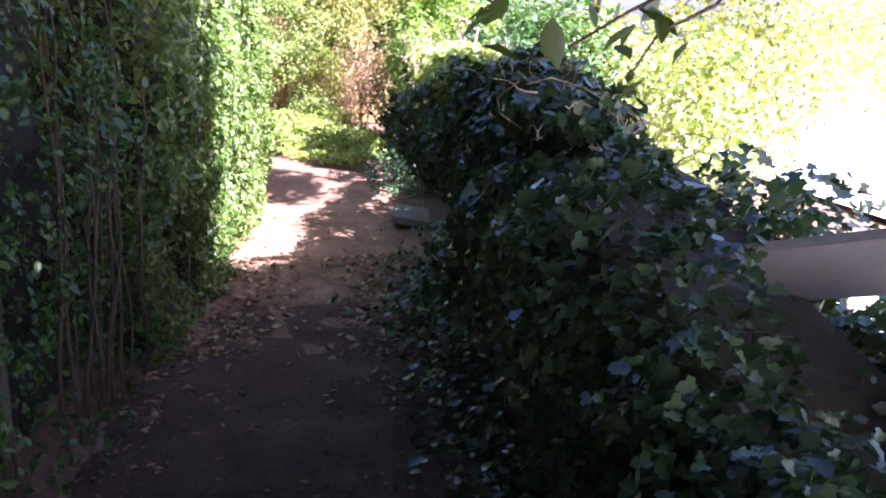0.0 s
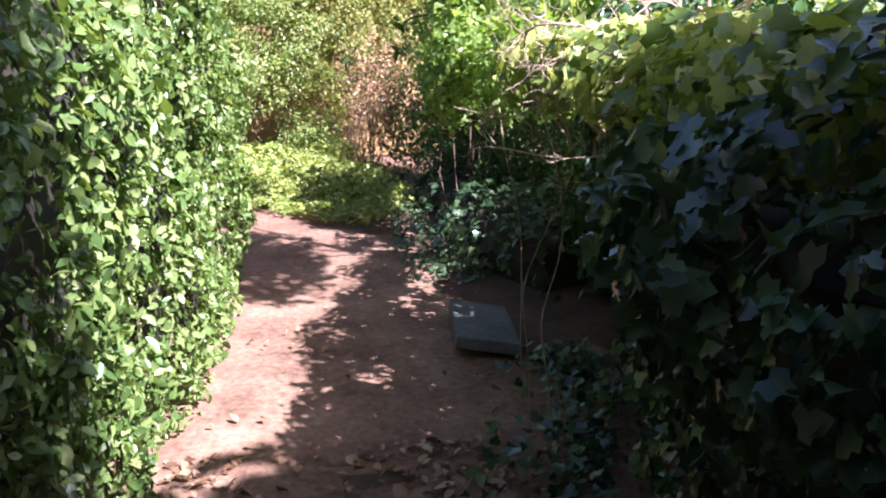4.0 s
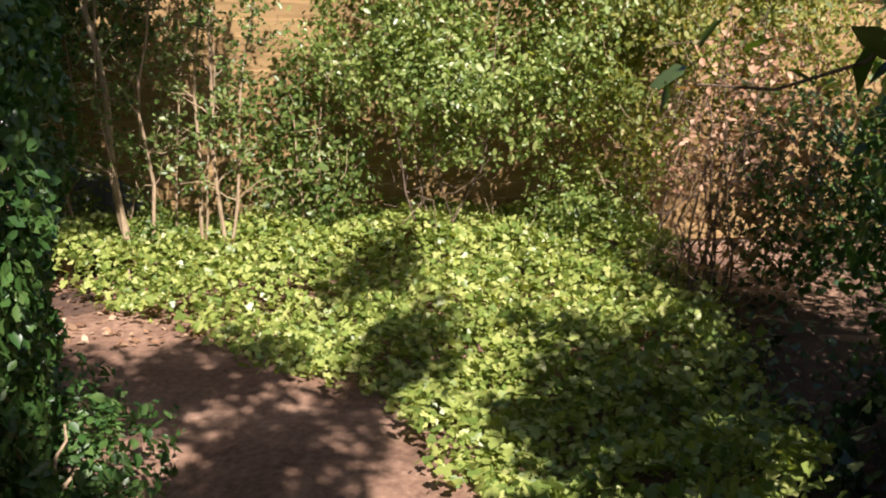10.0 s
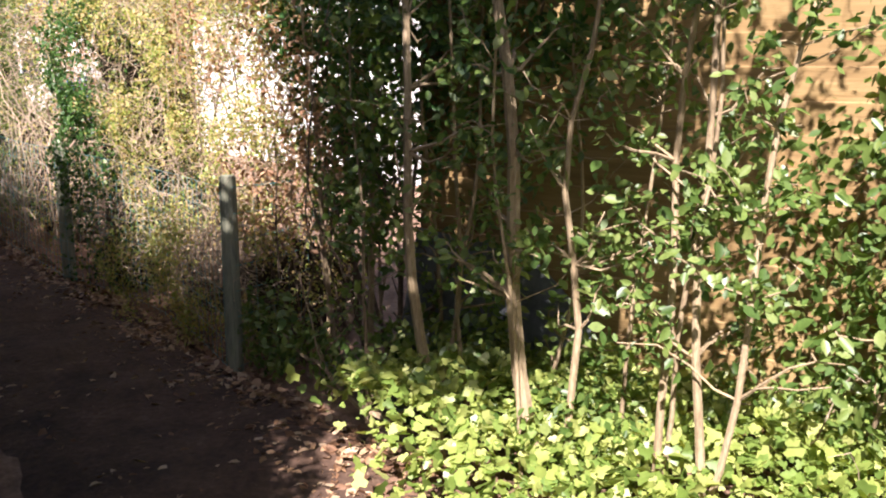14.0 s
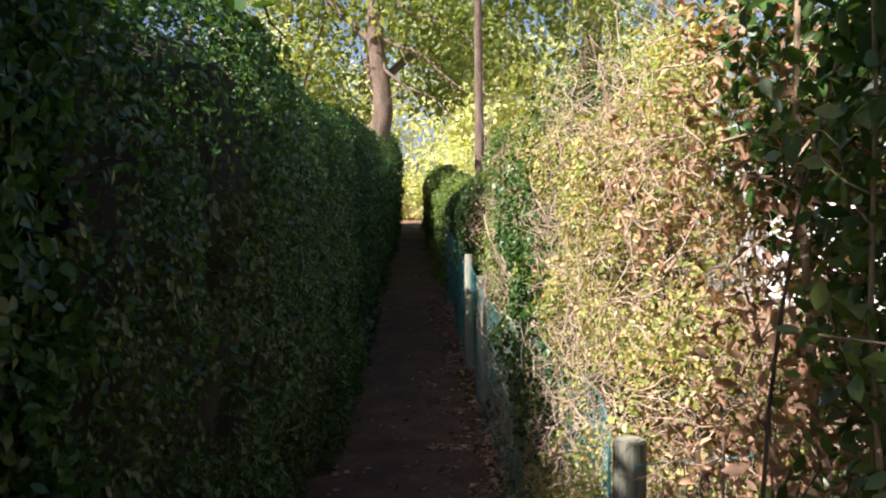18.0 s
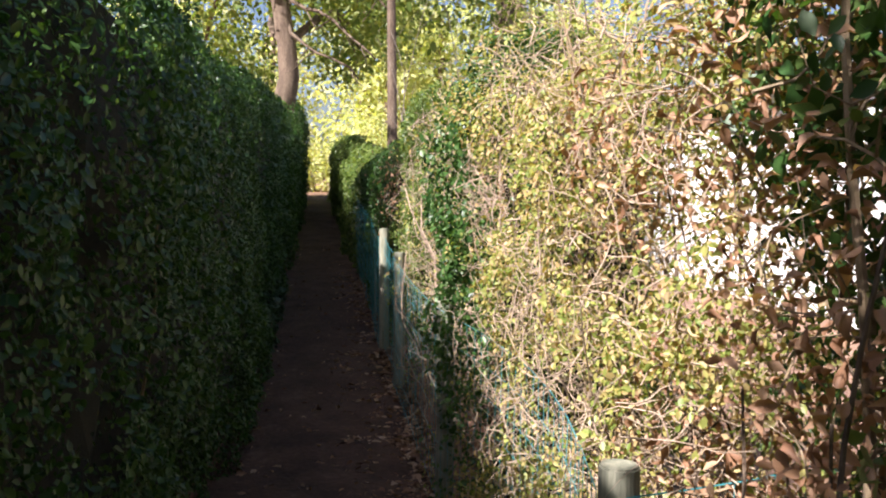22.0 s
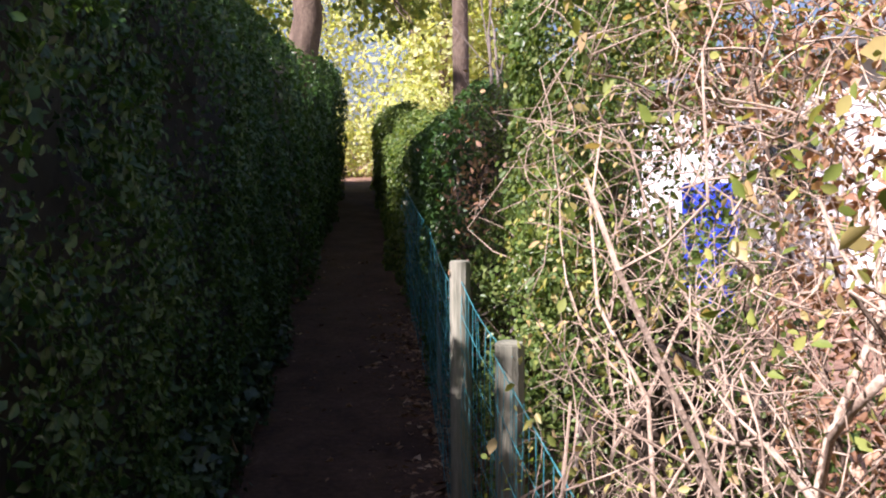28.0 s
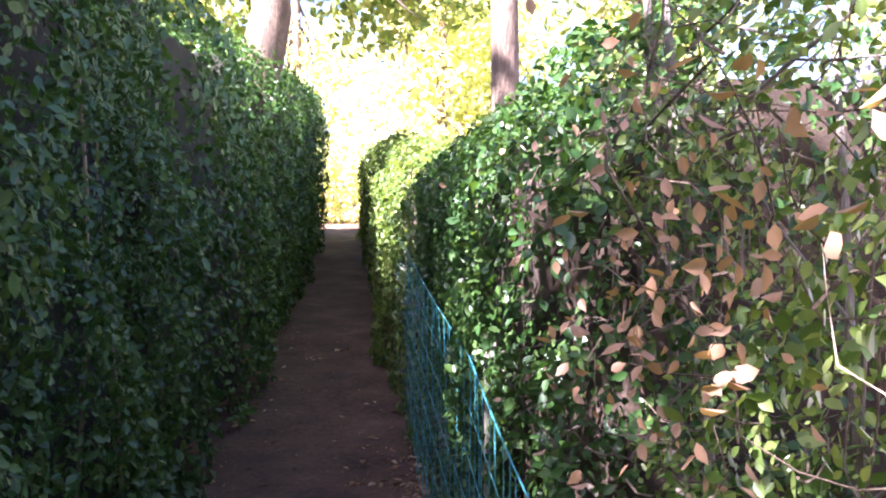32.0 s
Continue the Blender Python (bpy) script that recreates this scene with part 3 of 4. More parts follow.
    vs = [bm.verts.new(p) for p in ((-0.15, -0.25, H - 0.02), (L + 0.15, -0.25, H - 0.02), (L + 0.15, D / 2, H + 0.75), (-0.15, D / 2, H + 0.75), (L + 0.15, D + 0.25, H - 0.02), (-0.15, D + 0.25, H - 0.02))]
    bm.faces.new((vs[0], vs[1], vs[2], vs[3]))
    bm.faces.new((vs[3], vs[2], vs[4], vs[5]))
    bmesh.ops.solidify(bm, geom=bm.faces[:], thickness=0.04)
    ob = part("roof", bm, M_FELT, root, "grey felt roof")
    ob.matrix_parent_inverse, ob.matrix_basis = inv, rot
    box("corner_trim", -0.02, 0.05, -0.015, 0.0, 0.0, H, M_BOARD)
    box("gutter", -0.18, L + 0.18, -0.34, -0.27, H - 0.1, H - 0.03, M_GREY)
    box("fascia", -0.15, L + 0.15, -0.27, -0.25, H - 0.14, H + 0.02, M_BOARD)


shed()

# ground ivy patch between the path and the shed
def patch_points(n):
    poly = np.array([(-2.7, -3.1), (-1.56, -2.32), (-0.88, -1.89), (-0.68, -1.33), (-0.27, -0.78), (0.1, 0.05), (0.35, 0.9), (1.1, 1.3), (2.0, -1.5), (2.3, -3.0), (0.6, -3.3), (-1.5, -3.5)])
    out = []
    while len(out) < n:
        p = rng.uniform((-3.6, -4.2), (2.4, 1.3))
        inside = False
        j = len(poly) - 1
        for i in range(len(poly)):
            a, b = poly[i], poly[j]
            if (a[1] > p[1]) != (b[1] > p[1]) and p[0] < (b[0] - a[0]) * (p[1] - a[1]) / (b[1] - a[1]) + a[0]:
                inside = not inside
            j = i
        if inside:
            out.append(p + rng.normal(0, 0.07, 2))
    return np.array(out)


def ground_cover():
    root = thing("ground_ivy", "sunlit pale green ivy carpet on the ground before the shed", "ground cover", (-0.3, -2.0, 0), kind="stuff")
    p = patch_points(34000)
    d = np.array([np.min(np.hypot(*(p_ - np.array([(-1.56, -2.32), (-0.88, -1.89), (-0.68, -1.33), (-0.27, -0.78), (0.1, 0.05)])).T)) for p_ in p])
    z = 0.03 + 0.16 * np.clip(d / 0.8, 0, 1) * rng.uniform(0.3, 1, len(p)) + 0.13 * np.array([lump((x, y, 2), 1.7) for x, y in p]).clip(-0.3, 1) * np.clip(d / 0.3, 0.2, 1) + 0.2 * np.clip((p[:, 0] + 0.3 * p[:, 1] + 0.6) / 1.2, 0, 1) * np.clip(d / 0.5, 0, 1)
    P = np.column_stack([p, z.clip(0.015, None)])
    part("foliage", leaves(P, np.tile([0, 0, 1.0], (len(P), 1)), 0.034, "ivy", 0.85, 0.0, 0.45), M_COVER, root, kind="stuff").matrix_parent_inverse = Matrix.Translation((0.3, 2.0, 0))
    shapes = []
    near = [q for q in P if math.hypot(q[0] + 1.0, q[1] + 2.1) < 0.75][:300]
    for i, q in enumerate(near):
        if i < 12:
            ob = part("leaf", leaves(np.zeros((1, 3)), np.array([[0, 0, 1.0]]), 0.044, "ivy", 0.35, 0.0, 0.2), M_COVER, root)
            shapes.append(ob.data)
        else:
            ob = new("leaf", shapes[i % 12])
            ob.parent = root
        ob.location = (q[0] + 0.3, q[1] + 2.0, q[2] + 0.03)
        ob.rotation_euler = (rng.normal(0, 0.2), rng.normal(0, 0.2), rng.uniform(0, 6.3))


ground_cover()

# shrubs before the shed
bush("shrub", "small-leaved green shrub trained against the shed wall", (1.2, -1.6, 0), [((1.15, -1.75, 1.25), (0.5, 0.65, 0.55)), ((1.4, -2.3, 1.6), (0.5, 0.8, 0.8)), ((1.25, -1.3, 1.75), (0.4, 0.75, 0.6)), ((1.5, -2.0, 2.2), (0.4, 1.0, 0.4)), ((1.45, -2.6, 0.5), (0.3, 0.4, 0.4))], 46000, 0.034, "oval", M_WALL, 6, M_BARK, 0.008, twig=60, bare=0.4, twig_mat=M_STEM)
bush("shrub", "yellowing shrub against the shed wall", (1.6, -3.0, 0), [((1.5, -2.9, 1.5), (0.5, 0.7, 0.9)), ((1.7, -3.6, 1.7), (0.6, 0.8, 0.8)), ((1.9, -3.2, 2.2), (0.6, 1.0, 0.4))], 38000, 0.036, "oval", M_YELLOW, 6, M_BARK, 0.008, twig=120, bare=0.42, twig_mat=M_STEM)
bush("shrub", "reddish bare-stemmed shrub in the corner by the shed", (0.6, -3.3, 0), [((0.6, -3.5, 1.0), (0.5, 0.5, 0.8))], 2200, 0.036, "oval", M_BROWN, 16, M_BARK, 0.008, twig=160, twig_mat=M_BARK)
bush("shrub", "leafy young growth low against the shed wall", (1.25, -0.7, 0), [((1.3, -0.7, 1.15), (0.3, 0.5, 0.5)), ((1.35, -0.6, 0.45), (0.3, 0.6, 0.4)), ((1.2, -0.9, 0.7), (0.25, 0.4, 0.4))], 4500, 0.042, "oval", M_SHRUB, 7, twig=40)
bush("shrub", "dark evergreen shrub behind the slender stems", (1.15, 1.6, 0), [((1.0, 1.3, 1.75), (0.35, 0.6, 0.75)), ((1.05, 2.0, 1.9), (0.35, 0.5, 0.6)), ((0.98, 0.6, 2.0), (0.26, 0.6, 0.65)), ((1.2, 1.9, 2.5), (0.5, 0.9, 0.5)), ((1.35, 2.3, 1.2), (0.3, 0.5, 0.9))], 21000, 0.04, "oval", M_CLIP, 7, M_BARK, min_x=0.66)
bush("shrub", "dry beech with curled brown leaves beside the fence", (0.95, 2.0, 0), [((0.82, 1.75, 1.2), (0.25, 0.35, 0.5)), ((0.9, 2.2, 1.75), (0.3, 0.4, 0.45)), ((0.85, 2.3, 0.9), (0.25, 0.35, 0.4)), ((0.74, 2.7, 1.6), (0.12, 0.4, 0.3))], 3600, 0.03, "curled", M_BROWN, 7, M_BARK, 0.009, twig=160, min_x=0.62, twig_mat=M_STEM)
bush("shrub", "broad-leaved green shrub beside the fence", (0.95, 1.5, 0), [((0.85, 1.35, 1.5), (0.2, 0.3, 0.5)), ((0.82, 1.5, 1.0), (0.18, 0.25, 0.35))], 1500, 0.036, "oval", M_SHRUB, 5, M_BARK, 0.009, min_x=0.66)
bush("shrub", "dark green lobed-leaf shrub at the corner of the path", (-3.1, -3.9, 0),
     [((-3.2, -3.75, 1.4), (0.55, 0.35, 0.55)), ((-2.4, -3.8, 1.6), (0.55, 0.4, 0.7)), ((-2.6, -4.1, 2.2), (0.9, 0.4, 0.5)), ((-2.0, -3.75, 2.4), (0.14, 0.12, 0.35)), ((-2.9, -3.75, 2.2), (0.12, 0.12, 0.4)), ((-3.5, -3.7, 1.9), (0.2, 0.12, 0.3)), ((-4.6, -3.95, 1.5), (0.7, 0.25, 0.4)), ((-5.5, -4.0, 1.75), (0.5, 0.2, 0.25)), ((-3.9, -3.9, 1.35), (0.5, 0.25, 0.4))], 30000, 0.042, "ivy", M_LOBED, 5, M_BARK, 0.006, shell=0.6, bare=0.45)
bush("shrub", "low dark growth at the foot of the hedge corner", (-2.8, -1.55, 0), [((-3.4, -1.75, 0.2), (0.3, 0.2, 0.3)), ((-2.8, -1.55, 0.15), (0.4, 0.22, 0.28)), ((-2.1, -1.2, 0.15), (0.4, 0.22, 0.25)), ((-1.6, -0.7, 0.15), (0.25, 0.3, 0.25))], 7000, 0.036, "oval", M_CLIP, 4)
# Lit copy of the bank ivy: sunlight is put into a paler leaf.
bush("shrub", "ivy spilling over the top of the bank, in paler leaves for sunlight", (-7.0, -3.7, 1.1), [((-7.7, -3.55, 1.42), (0.7, 0.35, 0.17)), ((-6.5, -3.65, 1.45), (0.7, 0.35, 0.18)), ((-5.8, -3.75, 1.38), (0.4, 0.3, 0.2)), ((-7.2, -3.45, 1.46), (0.7, 0.2, 0.1)), ((-8.6, -3.4, 1.42), (0.6, 0.3, 0.14))], 12000, 0.04, "ivy", M_COVER, 5)
# Deep shade of this corner is put into the dark leaf colour.
bush("shrub", "undergrowth in dark leaves standing in for the deep shade of the corner", (-1.3, -4.4, 0), [((-1.4, -4.1, 0.9), (1.0, 0.5, 0.9)), ((0.2, -4.45, 0.8), (1.0, 0.5, 0.8)), ((-0.6, -4.4, 1.9), (1.6, 0.5, 0.6)), ((1.2, -3.9, 0.7), (0.7, 0.5, 0.7)), ((-3.0, -4.75, 0.9), (1.3, 0.4, 0.9)), ((-4.9, -4.35, 0.5), (0.6, 0.3, 0.55))], 28000, 0.05, "oval", M_CLIP, 9, M_BARK)
bush("shrub", "sunlit yellow-green shrub behind the path", (-5.6, -5.2, 0), [((-5.8, -5.1, 1.2), (1.1, 0.6, 0.7)), ((-4.4, -5.4, 1.2), (1.0, 0.7, 0.75)), ((-7.3, -5.2, 1.1), (1.1, 0.7, 0.75))], 15000, 0.05, "oval", M_COVER, 9, twig=60)
bush("shrub", "tall mixed shrubs closing the garden side", (-1.5, -5.8, 0), [((-1.5, -5.8, 1.4), (1.5, 0.8, 1.4)), ((1.2, -5.7, 1.3), (1.5, 0.8, 1.3)), ((3.2, -5.3, 1.3), (1.2, 0.9, 1.3))], 10000, 0.07, "oval", M_SHRUB, 9)
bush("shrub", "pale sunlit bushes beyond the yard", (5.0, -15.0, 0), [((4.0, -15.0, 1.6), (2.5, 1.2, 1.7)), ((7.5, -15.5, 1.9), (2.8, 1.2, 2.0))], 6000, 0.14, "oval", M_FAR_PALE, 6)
bush("shrub", "sunlit yellow-green shrub behind the ivy bank", (-4.4, -7.0, 0), [((-4.4, -7.0, 1.5), (1.5, 0.8, 1.4))], 7000, 0.06, "oval", M_YELLOW, 8)


bush("shrub", "bluish dark ivy at the foot of the alley hedge", (-0.5, 8.4, 0), [((-0.5, 7.9, 0.3), (0.16, 0.5, 0.35)), ((-0.5, 8.8, 0.35), (0.16, 0.6, 0.4)), ((-0.48, 9.8, 0.3), (0.14, 0.6, 0.35))], 5000, 0.036, "ivy", M_IVY, 4)
bush("shrub", "dark leafy growth overhanging the top of the bank", (-10.2, -3.7, 1.0), [((-10.3, -3.45, 1.4), (0.4, 0.25, 0.14)), ((-9.6, -3.5, 1.42), (0.6, 0.28, 0.14))], 3400, 0.04, "ivy", M_IVY, 4, twig=90)
bush("shrub", "pale twiggy shrub behind the yellowing hedge", (1.7, 3.3, 0), [((1.6, 2.9, 1.7), (0.35, 0.6, 0.6)), ((1.7, 3.8, 1.8), (0.35, 0.6, 0.6)), ((1.6, 3.3, 0.8), (0.35, 0.8, 0.7)), ((1.5, 2.4, 1.6), (0.3, 0.4, 0.7)), ((1.7, 4.6, 1.6), (0.35, 0.5, 0.7))], 4500, 0.026, "oval", M_MIXED, 8, twig=160, min_x=1.1, bare=0.5)
bush("shrub", "shaded brown dying shrub behind the dead twigs", (1.25, 5.8, 0), [((1.25, 5.3, 0.9), (0.25, 0.5, 0.6)), ((1.3, 6.2, 1.1), (0.25, 0.5, 0.6)), ((1.25, 5.8, 1.8), (0.25, 0.8, 0.35)), ((1.2, 6.9, 1.8), (0.25, 0.5, 0.35))], 8000, 0.03, "curled", M_BROWN, 12, M_BARK, 0.01, twig=420, min_x=0.95, twig_mat=M_BARK)
bush("shrub", "low green undergrowth behind the wire fence", (1.6, 6.0, 0), [((1.5, 4.8, 0.4), (0.4, 0.8, 0.45)), ((1.6, 6.4, 0.5), (0.4, 0.8, 0.5)), ((1.6, 8.0, 0.5), (0.4, 0.9, 0.5)), ((1.5, 9.4, 0.8), (0.4, 0.8, 0.7)), ((2.5, 10.9, 0.5), (0.6, 0.6, 0.6))], 11000, 0.05, "oval", M_SHRUB, 6)


# Added screen of leaves that blocks sun from the hollow and corner.
bush("shrub", "dense dark thicket placed behind the bank to keep the sun off the hollow", (-5.0, -4.7, 0), [((-6.4, -4.6, 0.95), (0.8, 0.35, 1.05)), ((-5.1, -4.65, 0.98), (0.8, 0.35, 1.08)), ((-3.8, -4.7, 0.98), (0.8, 0.35, 1.08)), ((-2.2, -4.5, 1.15), (1.0, 0.35, 1.15)), ((-0.6, -4.35, 1.15), (1.0, 0.35, 1.15))], 38000, 0.05, "oval", M_CLIP, 6, M_BARK, bare=0.08)


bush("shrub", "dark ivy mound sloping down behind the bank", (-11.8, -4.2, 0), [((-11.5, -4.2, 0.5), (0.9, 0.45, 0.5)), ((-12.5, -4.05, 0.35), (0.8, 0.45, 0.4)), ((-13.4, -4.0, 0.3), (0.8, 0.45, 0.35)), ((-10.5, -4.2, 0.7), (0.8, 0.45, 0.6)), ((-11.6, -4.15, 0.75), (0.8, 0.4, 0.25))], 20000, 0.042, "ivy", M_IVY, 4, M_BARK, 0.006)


# bare bleached branches arching over the bank
def bare_tangle():
    base = (-5.9, -4.35, 0)
    root = thing("bare_shrub", "bleached bare branches arching out over the shaded bank", "shrub", base)
    inv = Matrix.Translation(-Vector(base))
    ends = [(-6.62, -3.1, 1.29), (-6.46, -3.17, 1.08), (-6.6, -3.3, 1.33), (-6.75, -3.2, 1.5), (-6.6, -3.4, 1.58), (-7.0, -3.3, 1.5), (-7.5, -3.3, 1.52), (-8.0, -3.25, 1.54), (-7.3, -3.2, 1.34), (-7.1, -3.6, 1.75), (-7.7, -3.5, 1.66)]
    for e in ends:
        mid = np.array([-7.35 + rng.normal(0, 0.25), -3.75 + rng.normal(0, 0.08), 1.58 + rng.normal(0, 0.07)])
        a = limb(base, mid, 0.009, 0.005, 0.1, 10)
        b = limb(mid, e, 0.005, 0.0018, 0.16, 16)
        lines = [a, b]
        for _ in range(5):
            k = rng.integers(4, 15)
            branching(b[k, :3], b[k, :3] - b[k - 2, :3] + rng.normal(0, 0.03, 3), rng.uniform(0.12, 0.3), 0.0022, 1, lines, 0.3)
        part("branch", tubes(lines), M_DEAD, root).matrix_parent_inverse = inv
    part("trailing_growth", tubes([limb((-6.7 + rng.normal(0, 0.2), -3.45 + rng.normal(0, 0.06), 1.3), (-6.75 + rng.normal(0, 0.25), -3.4, 0.05), 0.003, 0.002, 0.07, 16) for _ in range(3)], 5), M_STEM, root, kind="stuff").matrix_parent_inverse = inv


bare_tangle()


# sprays of large leaves hanging near the path
def spray(label, foot, tip, n, size, mat):
    root = thing("hanging_branch", label, "branch", foot)
    inv = Matrix.Translation(-Vector(foot))
    m = limb(foot, tip, 0.012, 0.003, 0.12, 10)
    stalk = part("stem", tubes([m], 6), M_BARK, root)
    stalk.matrix_parent_inverse = inv
    for i in range(n):
        k = rng.integers(4, 10)
        q = m[k, :3] + rng.normal(0, 0.05, 3)
        ob = part("leaf", leaves(np.array([q]), np.array([[0.1, 0.2, 0.5]]), size, "oval", 0.7, 0.9), mat, stalk)


spray("overhanging branch with large glossy hanging leaves", (-11.8, -4.4, 2.6), (-10.75, -3.0, 1.72), 16, 0.1, M_LAUREL)
spray("overhanging branch with large glossy hanging leaves", (-11.9, -4.4, 2.7), (-10.95, -3.15, 1.77), 14, 0.1, M_LAUREL)
spray("overhanging branch with large glossy hanging leaves", (-11.8, -4.3, 2.6), (-11.55, -3.08, 1.66), 18, 0.1, M_LAUREL)
spray("overhanging branch with large glossy hanging leaves", (-12.2, -4.2, 2.7), (-11.5, -2.8, 1.84), 14, 0.09, M_LAUREL)
spray("overhanging branch with large glossy hanging leaves", (-11.6, -4.3, 2.5), (-11.45, -3.25, 1.59), 12, 0.1, M_LAUREL)
spray("overhanging branch with large glossy hanging leaves", (-11.6, -4.4, 2.7), (-10.5, -3.2, 1.82), 14, 0.1, M_LAUREL)
spray("branch with large pale green leaves reaching out at the corner", (-2.5, -3.9, 1.9), (-2.1, -3.0, 1.42), 14, 0.12, M_LAUREL)
spray("branch with large dark leaves hanging over the alley hedge", (-0.9, 2.6, 2.7), (-0.4, 3.1, 2.1), 16, 0.11, M_CLIP)


# dead twigs and pale stems in the right-hand hedge
def dead_wood():
    base = (0.8, 5.7, 0)
    root = thing("dead_shrub", "tangle of bleached dead twigs and thin trunks behind the fence", "shrub", base)
    inv = Matrix.Translation(-Vector(base))
    part("brushwood", tubes(twigs(1000, (0.85, 5.6, 1.1), (0.25, 1.05, 0.85), 0.2, 0.002, (-0.3, 0, 0.2), 8, 0.3, 0.5), 4), M_DEAD, root, kind="stuff").matrix_parent_inverse = inv
    for i in range(15):
        y = 5.05 + i * 0.095
        x = 0.74 + rng.normal(0, 0.06)
        lines = branching((x, y, -0.03), (rng.normal(-0.03, 0.06), rng.normal(0, 0.2), 1), rng.uniform(1.1, 2.0), rng.uniform(0.005, 0.01), 2, [], 0.26, 0.05, 0.46)
        part("stem", tubes(lines), M_DEAD, root).matrix_parent_inverse = inv
    for p, d, L, r in (((0.8, 5.25, 0.0), (-0.05, 0.2, 1), 1.9, 0.02), ((0.75, 5.2, 0.95), (-0.1, 0.5, 0.35), 0.9, 0.013), ((0.72, 5.3, 1.25), (-0.1, 0.4, -0.3), 0.8, 0.012), ((0.8, 5.9, 0.0), (-0.1, 0.15, 1), 1.7, 0.014)):
        for i, ln in enumerate(branching(p, d, L, r * 0.55, 2, [], 0.2, 0.0, 0.5)):
            smooth(part("branch" if i else "thick_branch", tubes([ln], 9), M_DEAD, root, "" if i else "thick bleached branch")).matrix_parent_inverse = inv
    base = (0.8, 3.3, 0)
    root = thing("hedge_wood", "fine dry twigs and thin stems inside the overgrown hedge", "shrub", base)
    inv = Matrix.Translation(-Vector(base))
    part("brushwood", tubes(twigs(1900, (0.72, 3.05, 1.05), (0.2, 1.0, 0.9), 0.2, 0.002, (-0.5, 0, 0.2), 6, 0.22, 0.48), 4), M_DEAD, root, kind="stuff").matrix_parent_inverse = inv
    for i in range(9):
        y, x = 2.15 + i * 0.2, 0.98 + rng.normal(0, 0.06)
        part("stem", tubes(branching((x, y, -0.03), (rng.normal(0, 0.06), rng.normal(0, 0.12), 1), 2.0, 0.009, 2, [], 0.12, 0.05, 0.5)), M_STEM, root).matrix_parent_inverse = inv
    base = (0.85, 7.9, 0.1)
    root = thing("beech", "bare-stemmed beech with dry brown leaves in the hedge", "shrub", base)
    inv = Matrix.Translation(-Vector(base))
    part("brushwood", tubes(twigs(260, (0.72, 8.0, 1.2), (0.2, 0.45, 0.7), 0.2, 0.0022, (-0.5, 0, 0.2), 6, 0.22, 0.45), 4), M_BARK, root, kind="stuff").matrix_parent_inverse = inv
    tips = []
    for x, y, r in ((0.78, 8.25, 0.017), (0.92, 8.02, 0.014), (0.8, 8.6, 0.018), (1.0, 8.0, 0.016)):
        lines = branching((x, y, 0), (rng.normal(0, 0.04), rng.normal(0, 0.06), 1), 2.1, r, 2, [], 0.06, 0.06, 0.5)
        for ln in lines[1:]:
            tips += [ln[k, :3] for k in (5, 7, 8)]
        for i, ln in enumerate(lines):
            part("branch" if i else "stem", smooth_tubes([ln]), M_BEECH, root).matrix_parent_inverse = inv
    tips = [q for q in tips if 1.15 < q[2] < 1.75 and q[1] > 7.6]
    tips += [np.array([0.56, 7.9, 1.42]) + rng.normal(0, 1, 3) * np.array([0.05, 0.24, 0.16]) for _ in range(240)]
    pick = rng.permutation(len(tips))[:300]
    kinds = [leaves(np.zeros((1, 3)), np.array([[-0.3, -0.4, 0.4]]), 0.026, "oval", 0.9, 0.9, 0.25) for _ in range(8)]
    shapes = []
    for i, kd in enumerate(kinds):
        ob = part("leaf", kd, M_BROWN, root)
        ob.location = Vector(tips[pick[i]] + np.array([0, 0, -0.02])) - Vector(base)
        shapes.append(ob)
    for i in pick[8:]:
        ob = new("leaf", shapes[i % 8].data)
        ob.parent = root
        ob.location = Vector(tips[i] + rng.normal(0, 0.03, 3)) - Vector(base)
        ob.rotation_euler = (rng.normal(0, 0.5), rng.normal(0, 0.5), rng.uniform(0, 6.3))


dead_wood()


# slender pale stems at the turn
def sapling(base, tip, r, extra, n, label, mat=M_SHRUB):
    root = thing("sapling", label, "shrub", base, "slender stems at the turn")
    inv = Matrix.Translation(-Vector(base))
    m = limb((base[0], base[1], base[2] - 0.03), tip, r, r * 0.35, 0.035, 12)
    part("stem", tubes([m], 7), M_STEM, root).matrix_parent_inverse = inv
    lines, P = [], []
    for _ in range(extra):
        k = rng.integers(3, 12)
        b = limb(m[k, :3], m[k, :3] + np.array([rng.normal(0, 0.16), rng.normal(0, 0.16), rng.uniform(0, 0.2)]), m[k, 3] * 0.5, 0.002, 0.15, 5)
        if min(q[0] - max(0.52, 0.12 + 0.37 * q[1]) for q in b) < 0:
            continue
        lines.append(b)
        for q in b[2:]:
            P += [q[:3] + rng.normal(0, 0.03, 3) for _ in range(n)]
    part("brushwood", tubes(lines, 4), M_STEM, root, kind="stuff").matrix_parent_inverse = inv
    P = np.array(P)
    part("foliage", leaves(P, np.tile([-0.4, -0.4, 0.8], (len(P), 1)), 0.034, "oval"), mat, root, kind="stuff").matrix_parent_inverse = inv


